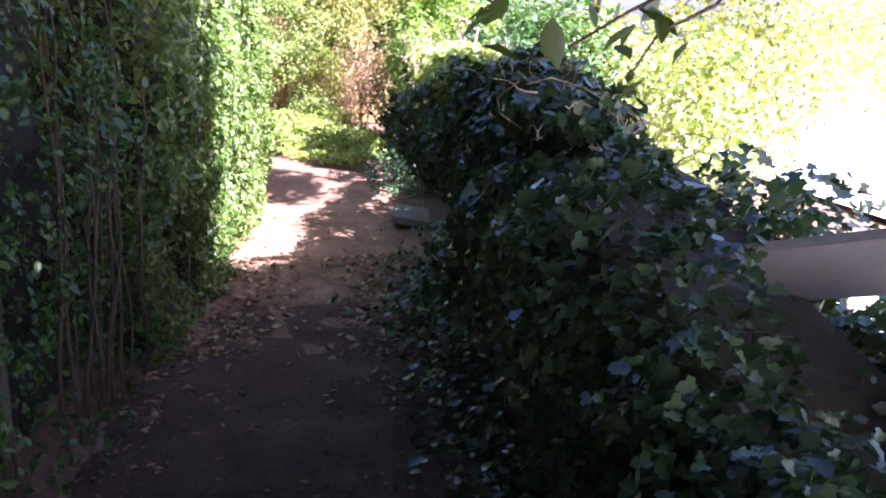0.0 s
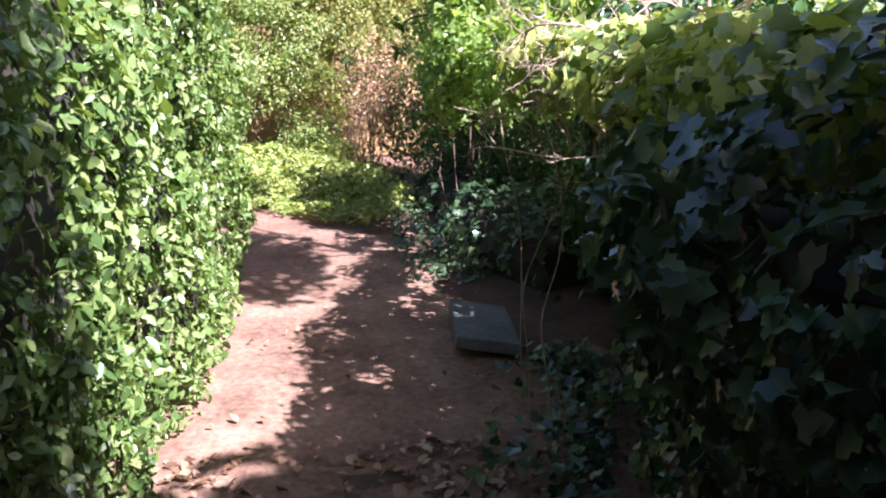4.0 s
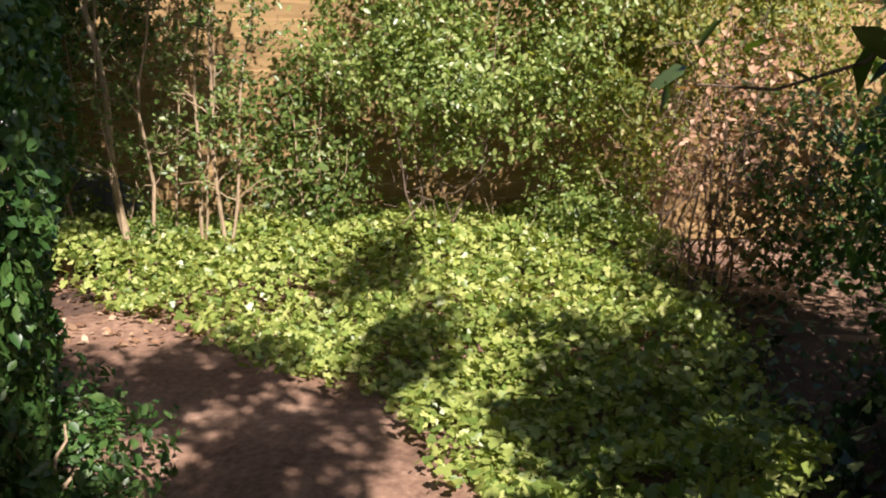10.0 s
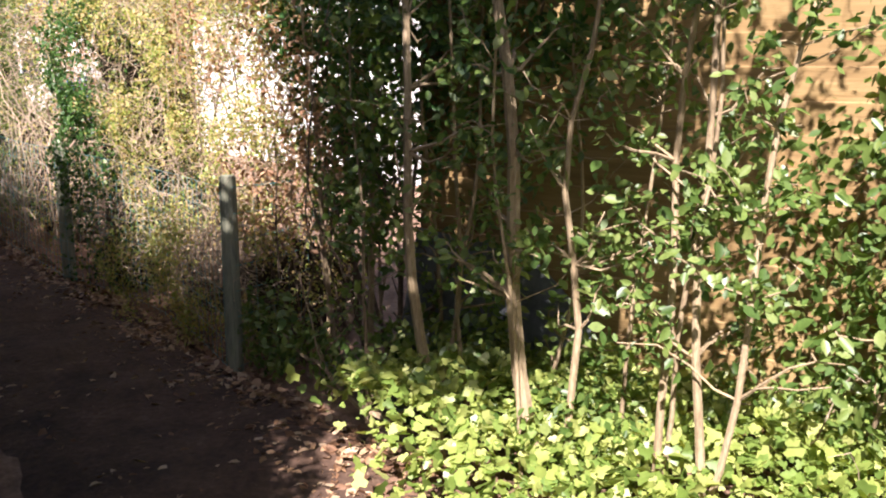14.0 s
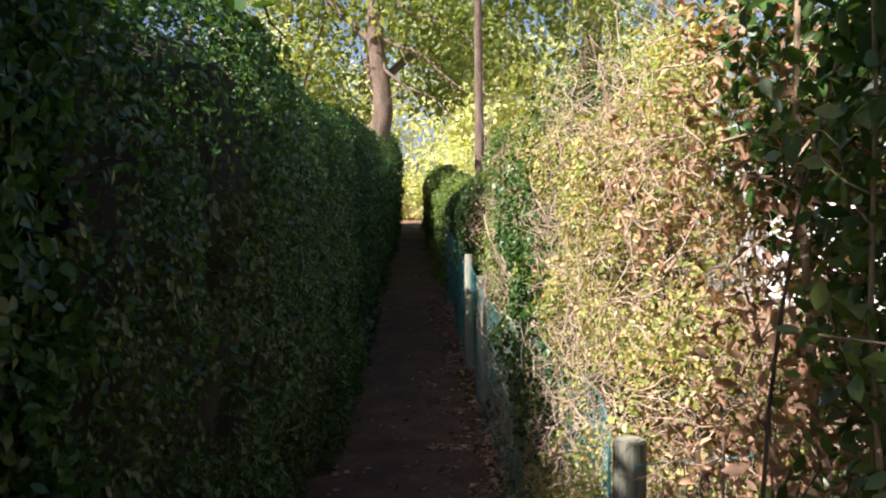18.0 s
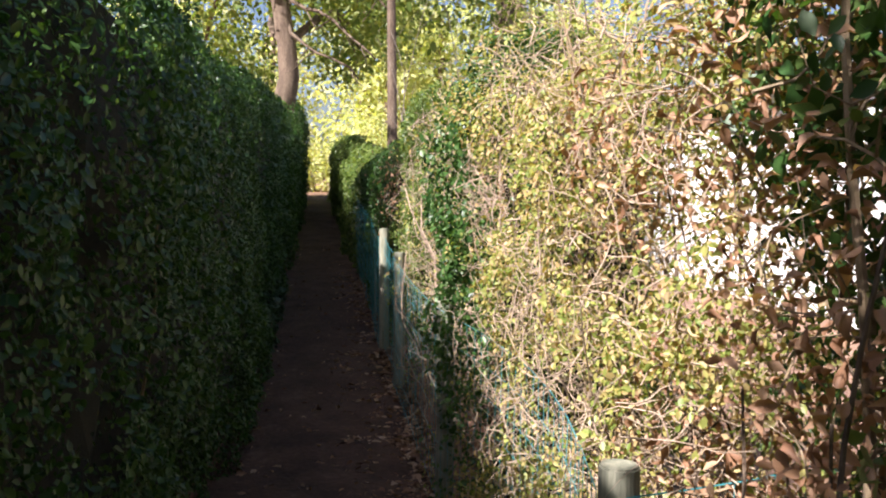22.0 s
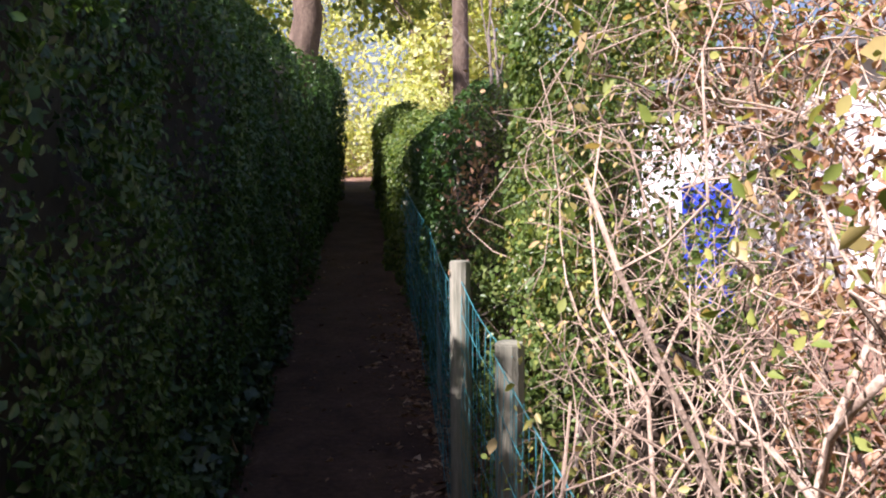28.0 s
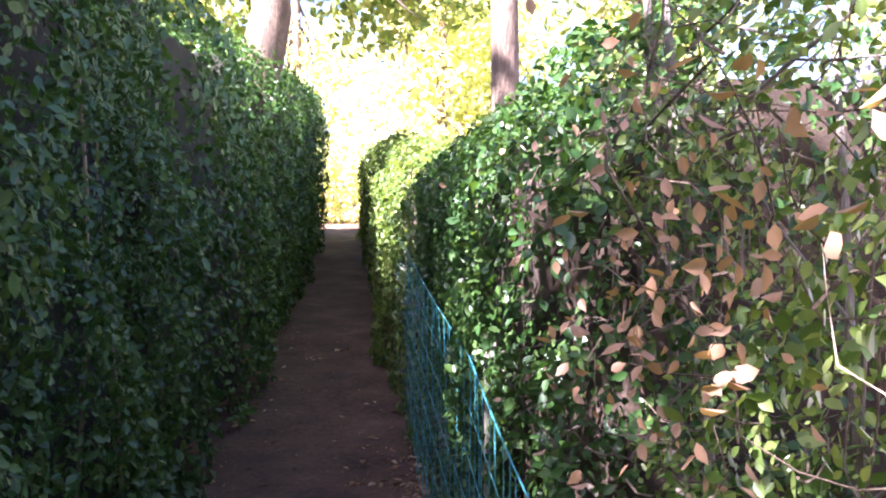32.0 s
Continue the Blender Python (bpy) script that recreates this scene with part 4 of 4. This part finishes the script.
for b, t, r in (((0.68, 0.7, 0), (0.62, 0.95, 2.6), 0.024), ((0.76, 0.25, 0), (0.72, 0.5, 2.6), 0.03), ((0.72, 0.1, 0), (0.75, 0.12, 2.5), 0.014), ((0.8, -0.2, 0), (0.76, -0.35, 2.7), 0.014),
                ((0.73, -0.4, 0), (0.78, -0.25, 2.6), 0.015), ((0.78, -0.3, 0), (0.9, -0.7, 2.4), 0.012), ((0.84, 1.4, 0), (0.8, 1.35, 2.5), 0.017), ((0.9, 1.75, 0), (0.82, 1.85, 2.4), 0.014)):
    sapling(b, t, r, 34, 8, "slender pale-barked stem with small green leaves")


for i in range(9):
    y = -0.1 + i * 0.19
    x = 0.84 + 0.16 * math.sin(i * 2.4)
    sapling((x, y, 0), (x + rng.normal(0, 0.08), y + rng.normal(0, 0.12), rng.uniform(1.7, 2.5)), rng.uniform(0.007, 0.013), 22, 8, "thin upright stem with small green leaves")
bush("shrub", "low leafy growth at the foot of the slender stems", (0.9, 0.9, 0), [((0.85, 0.2, 0.25), (0.25, 0.4, 0.3)), ((0.9, 0.9, 0.3), (0.22, 0.4, 0.35)), ((0.8, 1.5, 0.2), (0.2, 0.35, 0.25)), ((0.65, 1.95, 0.2), (0.12, 0.25, 0.25))], 5200, 0.036, "oval", M_SHRUB, 8, min_x=0.5)


# wire fence along the alley
def fence():
    root = thing("wire_fence", "low round timber posts with turquoise-coated wire netting along the alley", "fence", (0.5, 2.1, 0))
    inv = Matrix.Translation((-0.5, -2.1, 0))
    spots = [(0.55, 2.13), (0.56, 4.6), (0.53, 6.73), (0.49, 7.7), (0.5, 9.0), (0.45, 12.4)]
    for x, y in spots:
        z, h = hill(x, y), rng.uniform(0.93, 1.0)
        bm = bmesh.new()
        bmesh.ops.create_cone(bm, cap_ends=True, segments=14, radius1=0.042 if abs(y - 9.0) > 0.1 else 0.012, radius2=0.04 if abs(y - 9.0) > 0.1 else 0.01, depth=h + 0.05)
        bmesh.ops.bevel(bm, geom=[e for e in bm.edges if len([v for v in e.verts if v.co.z > 0]) == 2], offset=0.004, segments=2, affect="EDGES")
        bmesh.ops.translate(bm, vec=(x, y, z + h / 2 - 0.025), verts=bm.verts)
        post = part("post", bm, M_POST, root)
        post.matrix_parent_inverse = inv
        if abs(y - 9.0) > 0.1:
            for k in (0.25, 0.55, 0.86):
                a = np.linspace(0, math.pi, 7)
                part("staple", tubes([[(x - 0.042 - 0.006 * math.sin(t), y - 0.006 * math.cos(t), z + k * h, 0.0014) for t in a]], 4), M_GREY, post)
    runs = list(zip(spots[:-1], spots[1:])) + [(spots[0], (1.25, 2.55))]
    for (x0, y0), (x1, y1) in runs:
        L = math.hypot(x1 - x0, y1 - y0)
        z0, z1 = hill(x0, y0), hill(x1, y1)
        sag = rng.uniform(0.02, 0.07)
        off = -0.045 if y1 > y0 + 1 else 0.0

        def spot(u, h):
            s = math.sin(u * math.pi)
            return (x0 + (x1 - x0) * u + off + (0.16 if y0 < 4 else 0.0) * s, y0 + (y1 - y0) * u - (0.045 if off == 0 else 0), z0 + (z1 - z0) * u + h - sag * s * h)
        lines = []
        nv = int(L / 0.085)
        for i in range(nv + 1):
            u = i / nv
            jog = rng.normal(0, 0.012, 6)
            lines.append([(*(np.array(spot(u, h)) + np.array([0.4 * g, g, 0])), 0.0012) for h, g in zip(np.linspace(0.02, 0.92, 6), jog)])
        for h in np.linspace(0.04, 0.92, 8):
            lines.append([(*spot(u, h), 0.0013 if h < 0.9 else 0.002) for u in np.linspace(0, 1, 9)])
        part("netting", tubes(lines, 3), M_WIRE, root).matrix_parent_inverse = inv


fence()


# trees
def tree(label, base, top, r, lobes, n, size, mat, kind="oval", limbs=6, bark=None, bare=0.25, via=(), boughs=()):
    root = thing("tree", label, "tree", base)
    inv = Matrix.Translation(-Vector(base))
    tr = limb((base[0], base[1], base[2] - 0.1), top, r, r * 0.5, 0.022, 10)
    if via:
        pts = np.array([(base[0], base[1], base[2] - 0.1), *via, top], float)
        tr = np.column_stack([np.interp(np.linspace(0, 1, 10), np.linspace(0, 1, len(pts)), pts[:, k]) for k in range(3)] + [tr[:, 3]])
    tr[0, 3] *= 1.35
    smooth(part("trunk", tubes([tr], 14), bark or M_BARK, root)).matrix_parent_inverse = inv
    for i in range(limbs):
        k = rng.integers(5, 10)
        c, rr = lobes[i % len(lobes)]
        smooth(part("limb", tubes([limb(tr[k, :3], np.array(c) + rng.uniform(-0.5, 0.5, 3) * np.array(rr), tr[k, 3] * 0.5, 0.012, 0.15, 8)], 7), bark or M_BARK, root)).matrix_parent_inverse = inv
    for a, b in boughs:
        line = limb(a, b, 0.035, 0.012, 0.08, 10)
        lines = [line] + [limb(line[k, :3], line[k, :3] + np.array([rng.normal(0, 0.3), rng.normal(0, 0.3), -0.3]), 0.01, 0.004, 0.15, 6) for k in (3, 5, 6, 8)]
        smooth(part("bough", tubes(lines, 6), bark or M_BARK, root)).matrix_parent_inverse = inv
    part("crown", blob_leaves(n, lobes, size, kind, 0.4, 0.4, bare), mat, root, kind="stuff").matrix_parent_inverse = inv


tree("tall tree with a straight trunk beyond the clipped hedge", (0.76, 10.4, 0.3), (0.74, 10.5, 7), 0.068, [((0.5, 12.5, 5.0), (1.8, 1.6, 1.3)), ((2.0, 13, 4.6), (1.5, 1.6, 1.2)), ((0.4, 14.5, 4.3), (1.0, 1.4, 0.8))], 9000, 0.1, M_FAR, via=((0.77, 10.4, 1.5), (0.76, 10.4, 2.8), (0.74, 10.45, 4.5)))
tree("large leaning tree beyond the tall hedge", (-0.9, 13.8, 0.55), (-0.5, 14.2, 7), 0.21, [((-1.8, 15, 5.2), (2.0, 2, 1.5)), ((0.2, 17, 5.0), (1.4, 1.6, 1.0)), ((-1.8, 17, 3.6), (1.2, 1.5, 1.0)), ((0.5, 16.5, 3.7), (1.0, 0.8, 0.6)), ((1.2, 18.0, 4.6), (1.2, 1.0, 0.8))], 15000, 0.1, M_FAR, via=((-0.78, 13.8, 1.6), (-0.55, 13.8, 2.6), (-0.45, 13.8, 3.1), (-0.62, 13.9, 4.2)), boughs=(((-0.62, 13.9, 4.3), (0.7, 12.4, 3.1)), ((-0.6, 13.9, 4.9), (0.8, 12.0, 3.7)), ((-0.6, 13.9, 3.9), (0.5, 13.0, 2.9))))
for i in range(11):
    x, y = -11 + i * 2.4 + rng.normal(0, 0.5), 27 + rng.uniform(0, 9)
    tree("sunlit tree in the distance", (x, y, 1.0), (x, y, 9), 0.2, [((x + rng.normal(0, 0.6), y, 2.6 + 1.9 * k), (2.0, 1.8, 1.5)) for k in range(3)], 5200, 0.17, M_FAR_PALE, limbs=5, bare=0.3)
# Two more pale trees, added to close a gap of blue sky.
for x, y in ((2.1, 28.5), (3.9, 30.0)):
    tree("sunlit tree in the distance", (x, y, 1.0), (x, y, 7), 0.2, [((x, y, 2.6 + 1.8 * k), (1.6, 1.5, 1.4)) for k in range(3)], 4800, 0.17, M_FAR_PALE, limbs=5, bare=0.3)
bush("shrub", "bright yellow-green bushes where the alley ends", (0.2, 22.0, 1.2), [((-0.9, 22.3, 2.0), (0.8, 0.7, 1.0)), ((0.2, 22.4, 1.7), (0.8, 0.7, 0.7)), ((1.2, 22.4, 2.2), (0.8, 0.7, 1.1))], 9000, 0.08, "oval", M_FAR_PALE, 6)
tree("drooping conifer behind the hedge", (3.2, 15.0, 0), (3.2, 15.0, 9), 0.2, [((3.2, 15, 3.5 + 1.3 * k), (1.7 - 0.1 * k, 1.7 - 0.1 * k, 0.7)) for k in range(5)], 9000, 0.11, M_FAR, "narrow", 5)
# Crown widened with unseen lobes, added to cut sun and sky light.
tree("dense evergreen overhanging the start of the path", (-14.0, -5.6, 0), (-13.6, -5.2, 4.2), 0.12,
     [((-12.6, -4.4, 3.7), (2.4, 1.5, 0.9)), ((-15.0, -4.6, 3.4), (2.2, 1.7, 1.0)), ((-12.2, -5.4, 4.4), (1.8, 1.2, 0.8)), ((-14.0, -5.6, 4.6), (2.5, 1.6, 0.8)), ((-13.5, -2.6, 4.0), (2.8, 1.5, 0.7)), ((-16.5, -3.0, 3.4), (1.8, 2.0, 1.0)), ((-11.0, -3.2, 3.9), (1.2, 0.9, 0.5)), ((-11.3, -5.2, 4.3), (1.0, 0.9, 0.5)), ((-11.4, -2.0, 3.5), (1.4, 1.0, 0.4)), ((-13.0, -1.6, 3.3), (1.6, 0.9, 0.4))], 52000, 0.16, M_LAUREL, "oval", 9, bare=0.05)
# Unseen tree, added so less sky light reaches the first leg.
tree("unseen broad tree added behind the first hedge to cut sky light", (-12.5, 1.2, 0), (-12.5, 0.8, 4.2), 0.14,
     [((-12.0, -0.4, 4.2), (2.5, 1.4, 0.8)), ((-15.0, -0.3, 4.0), (2.2, 1.6, 0.9)), ((-10.5, 0.6, 4.3), (1.8, 1.4, 0.8))], 20000, 0.16, M_LAUREL, "oval", 6, bare=0.05)
# Added out of view to block northern sky light from the bank face.
tree("unseen broad tree added behind the hedge to keep sky light off the bank", (-6.5, 2.2, 0), (-6.3, 1.8, 4), 0.16, [((-7.8, 0.9, 4.3), (1.8, 1.6, 1.0)), ((-5.2, 1.1, 4.2), (1.8, 1.6, 1.0)), ((-6.5, 3.0, 5.0), (2.4, 1.5, 1.0))] , 18000, 0.15, M_LAUREL, "oval", 6, bare=0.1)
# Added above view so the far right-hand hedge falls in shade.
tree("tree added over the alley hedge, above view, to shade the far right hedge", (-3.0, 8.0, 0), (-2.6, 8.0, 4), 0.15, [((-1.6, 6.5, 4.3), (0.7, 0.8, 0.35)), ((-2.2, 8.9, 4.6), (1.0, 1.2, 0.6)), ((-3.6, 8.0, 5.0), (1.6, 2.0, 0.9))], 8000, 0.12, M_FAR, "oval", 6, bare=0.12)
# Added out of view to keep sun off the tall hedge top.
tree("unseen tree added beside the alley to shade the top of the tall hedge", (-3.4, 4.6, 0), (-3.1, 4.5, 3.9), 0.1, [((-2.9, 2.3, 4.3), (0.85, 1.0, 0.35)), ((-2.9, 4.4, 4.3), (0.85, 1.1, 0.35)), ((-2.9, 6.4, 4.3), (0.85, 1.0, 0.35))], 7500, 0.1, M_LAUREL, "oval", 6, bare=0.2)
# Crown out of view; its lobes are placed to shade shed, stems and fence.
tree("small tree over the hedge at the turn, its unseen crown placed for shade", (-1.7, 0.6, 0), (-1.5, 0.2, 3.3), 0.07, [((-1.3, -0.5, 3.4), (1.0, 0.9, 0.6)), ((-2.2, 0.2, 3.5), (0.9, 0.9, 0.6)), ((-0.4, 0.35, 3.4), (0.75, 0.7, 0.4)), ((-0.5, -0.8, 3.25), (0.85, 0.7, 0.22)), ((-1.15, 1.0, 2.6), (0.3, 0.5, 0.22))], 12000, 0.085, M_CLIP, "oval", 5)

# Added above view; each lobe is set where a path shadow needs it.
tree("unseen slender tree added over the bend to cast shadows on the path", (-5.4, -5.6, 0), (-5.6, -4.6, 3.4), 0.06,
     [((-6.5, -4.35, 3.5), (0.9, 0.45, 0.22)), ((-5.8, -4.1, 3.5), (0.8, 0.5, 0.22)), ((-5.3, -3.45, 3.6), (0.6, 0.35, 0.2)), ((-4.3, -3.6, 3.5), (0.75, 0.5, 0.2)), ((-3.5, -3.0, 3.5), (0.7, 0.45, 0.2)), ((-3.1, -3.8, 3.4), (0.8, 0.25, 0.14)), ((-2.0, -3.3, 3.4), (0.7, 0.25, 0.14)), ((-3.9, -2.3, 3.45), (0.75, 0.45, 0.2)), ((-4.7, -2.5, 3.45), (0.6, 0.4, 0.2))], 19000, 0.075, M_LAUREL, "oval", 5, bare=0.25)


# slab by the path
def slab():
    bm = bmesh.new()
    bmesh.ops.create_cube(bm, size=1)
    bmesh.ops.scale(bm, vec=(0.85, 0.33, 0.06), verts=bm.verts)
    bmesh.ops.bevel(bm, geom=bm.edges[:], offset=0.006, segments=2, affect="EDGES")
    ob = part("stone_slab", bm, M_GREY)
    ob.matrix_basis = pose(-5.5, -3.43, 0.045, 9, 3, -7)
    tagged(ob, "long grey stone slab lying half sunk at the edge of the path", "stone")


slab()

def leaning_board():
    bm = bmesh.new()
    vs = [bm.verts.new(p) for p in ((0, 0, 0), (0.98, 0, 0), (0.9, 0, 0.5), (0.62, 0, 0.74), (0.08, 0, 0.8))]
    bm.faces.new(vs)
    bmesh.ops.solidify(bm, geom=bm.faces[:], thickness=0.025)
    ob = part("leaning_panel", bm, M_FELT)
    ob.matrix_basis = pose(0.88, 1.32, 0.0, -9, 0, -69)
    tagged(ob, "dark grey sheet leaning among the stems by the shed", "panel")


leaning_board()


def box_bm(dx, dy, dz, bevel=0.01):
    bm = bmesh.new()
    bmesh.ops.create_cube(bm, size=1)
    bmesh.ops.scale(bm, vec=(dx, dy, dz), verts=bm.verts)
    if bevel:
        bmesh.ops.bevel(bm, geom=bm.edges[:], offset=bevel, segments=2, affect="EDGES")
    return bm


def pale_yard():
    xs, ys = np.linspace(-18, 12, 24), np.linspace(-34, -4.6, 24)
    V = [(x, min(y, -7.8) if x > -8.5 else y, 0.06) for y in ys for x in xs]
    F = [(j * 24 + i, j * 24 + i + 1, (j + 1) * 24 + i + 1, (j + 1) * 24 + i) for j in range(23) for i in range(23)]
    tagged(part("pavement", (V, F), M_PALE), "wide pale sunlit concrete yard behind the ivy bank", "pavement", kind="structure")
    ob = part("grey_sheet", box_bm(0.62, 0.5, 0.025, 0.006), M_SHEET)
    ob.matrix_basis = pose(-11.45, -3.95, 1.13, 26, 16, 40)
    tagged(ob, "weathered pale grey sheet lying on top of the bank", "sheet")


pale_yard()


# Made-up building: its white wall supplies the bright gaps in the hedge.
def white_backdrop():
    base = Vector((5.6, 20.0, 0))
    root = thing("white_backdrop", "made-up low white building supplying the bright glimpses through the hedge", "building", base)
    for nm, bm, m, at in (("wall", box_bm(0.2, 21, 2.7), M_RENDER, (5.6, 17.5, 1.35)), ("wall", box_bm(5, 0.2, 2.7), M_RENDER, (8.2, 7.1, 1.35)), ("wall", box_bm(5, 0.2, 2.7), M_RENDER, (8.2, 27.9, 1.35)),
                          ("roof", box_bm(6, 21.6, 0.15), M_FELT, (8.2, 17.5, 2.82)), ("window", box_bm(0.06, 1.4, 1.0), M_PANE, (5.49, 15.5, 1.5)), ("window", box_bm(0.06, 1.4, 1.0), M_PANE, (5.49, 22.5, 1.5)), ("gutter", box_bm(0.1, 21.4, 0.1), M_GREY, (5.25, 17.5, 2.7))):
        ob = part(nm, bm, m, root)
        ob.matrix_basis = Matrix.Translation(Vector(at) - base)


white_backdrop()


def blue_bin(x, y, h):
    base = Vector((x, y, hill(x, y)))
    root = thing("blue_bin", "bright blue plastic bin standing behind the hedge", "bin", base)
    bm = bmesh.new()
    bmesh.ops.create_cone(bm, cap_ends=True, segments=20, radius1=0.22, radius2=0.26, depth=h)
    bmesh.ops.translate(bm, vec=(0, 0, h / 2), verts=bm.verts)
    part("body", bm, M_TARP, root)
    bm = bmesh.new()
    bmesh.ops.create_cone(bm, cap_ends=True, segments=20, radius1=0.28, radius2=0.24, depth=0.06)
    bmesh.ops.translate(bm, vec=(0, 0, h + 0.03), verts=bm.verts)
    part("lid", bm, M_TARP, root)


blue_bin(3.2, 12.2, 1.15)


# Strip over the soil; its darker colour stands in for alley shade.
def shade_path():
    V, F = [], []
    ys = np.arange(-0.4, 21.01, 0.2)
    us = np.linspace(-1, 1, 9)
    for j, y in enumerate(ys):
        mid = -0.02 if y > 1 else -0.02 - 0.16 * (1 - y) ** 1.3
        for u in us:
            x = mid + u * (0.62 + 0.05 * lump((u, y, 3), 1.5))
            V.append((x, y, hill(x, y) + 0.03 * lump((x, y, 0), 1.3) + 0.012 * lump((x, y, 5), 5) + 0.034 * (1 - u ** 4) * min((y + 0.4) / 1.6, 1) - 0.006 - 0.03 * max(0, 1 - (y + 0.4) / 0.8)))
    for j in range(len(ys) - 1):
        for i in range(8):
            F.append((j * 9 + i, j * 9 + i + 1, (j + 1) * 9 + i + 1, (j + 1) * 9 + i))
    smooth(tagged(part("path", (V, F), M_SHADE_MOULD), "earth and leaf mould trodden along the alley, coloured darker for its shade", "path", kind="structure"))


shade_path()


def shade_strip(label, x0, x1, mid, half, fade):
    """A sheet of leaf mould along x, its colour darkened for shade, with ragged ends that run out under the soil."""
    V, F = [], []
    xs, us = np.arange(x0, x1, 0.1), np.linspace(-1, 1, 13)
    for x in xs:
        for u in us:
            y = mid + u * half
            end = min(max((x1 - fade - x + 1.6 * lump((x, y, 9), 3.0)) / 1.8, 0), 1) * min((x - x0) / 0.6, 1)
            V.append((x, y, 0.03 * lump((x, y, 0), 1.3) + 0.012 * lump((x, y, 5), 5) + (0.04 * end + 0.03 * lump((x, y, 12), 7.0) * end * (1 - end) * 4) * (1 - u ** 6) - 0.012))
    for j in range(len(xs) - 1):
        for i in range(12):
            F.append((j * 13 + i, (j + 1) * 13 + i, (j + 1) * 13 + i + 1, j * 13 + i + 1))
    smooth(tagged(part("path", (V, F), M_SHADE_MOULD), label, "path", kind="structure"))


# Both sheets darken the ground where shade alone came out too light.
shade_strip("leaf mould trodden between the hedge and the ivy bank, darkened for canopy shade", -17, -6.99, -2.5, 0.95, 0.6)
shade_strip("dark sheet standing in for the deep shade under the bushes at the corner", -6.2, 1.9, -4.25, 0.95, 0.3)


# ivy runners on the ground at the foot of the bank
def runners():
    root = thing("ivy_runners", "sparse dark ivy leaves creeping over the path edge below the bank", "ground cover", (-9, -3.1, 0), kind="stuff")
    x = rng.uniform(-15, -6.0, 3800)
    y = -3.34 + np.abs(rng.normal(0, 0.2, 3800)) - 0.5 * np.clip((x + 7.9) / 1.5, 0, 1)
    z = np.array([0.05 + 0.03 * lump((a, b, 0), 1.3) for a, b in zip(x, y)]) + rng.uniform(0, 0.07, 3800)
    cx, cy = rng.uniform(-4.6, 1.6, 1500), -3.15 - np.abs(rng.normal(0.25, 0.3, 1500))
    x, y, z = np.concatenate([x, cx]), np.concatenate([y, cy]), np.concatenate([z, rng.uniform(0.03, 0.16, 1500)])
    part("foliage", leaves(np.column_stack([x, y, z]), np.tile([0, 0.3, 1.0], (len(x), 1)), 0.038, "ivy", 0.6, 0.0), M_IVY, root, kind="stuff").matrix_parent_inverse = Matrix.Translation((9, 3.1, 0))


runners()


# fallen leaves
def litter():
    def rest(a, b):
        return hill(a, b) + 0.018 + 0.03 * lump((a, b, 0), 1.3) + 0.012 * lump((a, b, 5), 5)

    root = thing("leaf_litter", "dry brown fallen leaves scattered along the path edges", "leaf litter", (-6, -2.5, 0), kind="stuff")
    inv = Matrix.Translation((6, 2.5, 0))
    n1, n2, n3 = 6500, 3000, 6500
    x = np.concatenate([rng.uniform(-16, -6.8, n1), rng.uniform(-0.45, 0.5, n2), rng.uniform(0.12, 0.62, n3)])
    y = np.concatenate([rng.choice([-1, 1], n1) * np.abs(rng.normal(0.5, 0.2, n1)) - 2.5, rng.uniform(-1.2, 14, n2), rng.uniform(0.6, 11, n3)])
    P = np.column_stack([x, y, [rest(a, b) for a, b in zip(x, y)]])
    part("leaves", leaves(P, np.tile([0, 0, 1.0], (len(P), 1)), 0.045, "oval", 0.35, 0), M_LITTER, root, kind="stuff").matrix_parent_inverse = inv
    shapes = []
    for i in range(260):
        if i < 170:
            a, b = rng.uniform(-12.5, -5), -2.5 + rng.choice([-1, 1]) * abs(rng.normal(0.35, 0.2))
        else:
            a, b = rng.uniform(-0.3, 0.5), rng.uniform(0.8, 10)
        if i < 10:
            ob = part("leaf", leaves(np.zeros((1, 3)), np.array([[0, 0, 1.0]]), 0.042, "oval" if i % 2 else "curled", 0.2, 0, 0.2), M_LITTER, root)
            shapes.append(ob.data)
        else:
            ob = new("leaf", shapes[i % 10])
            ob.parent = root
        ob.location = (a + 6, b + 2.5, rest(a, b) + 0.01)
        ob.rotation_euler = (rng.normal(0, 0.25), rng.normal(0, 0.25), rng.uniform(0, 6.3))


litter()
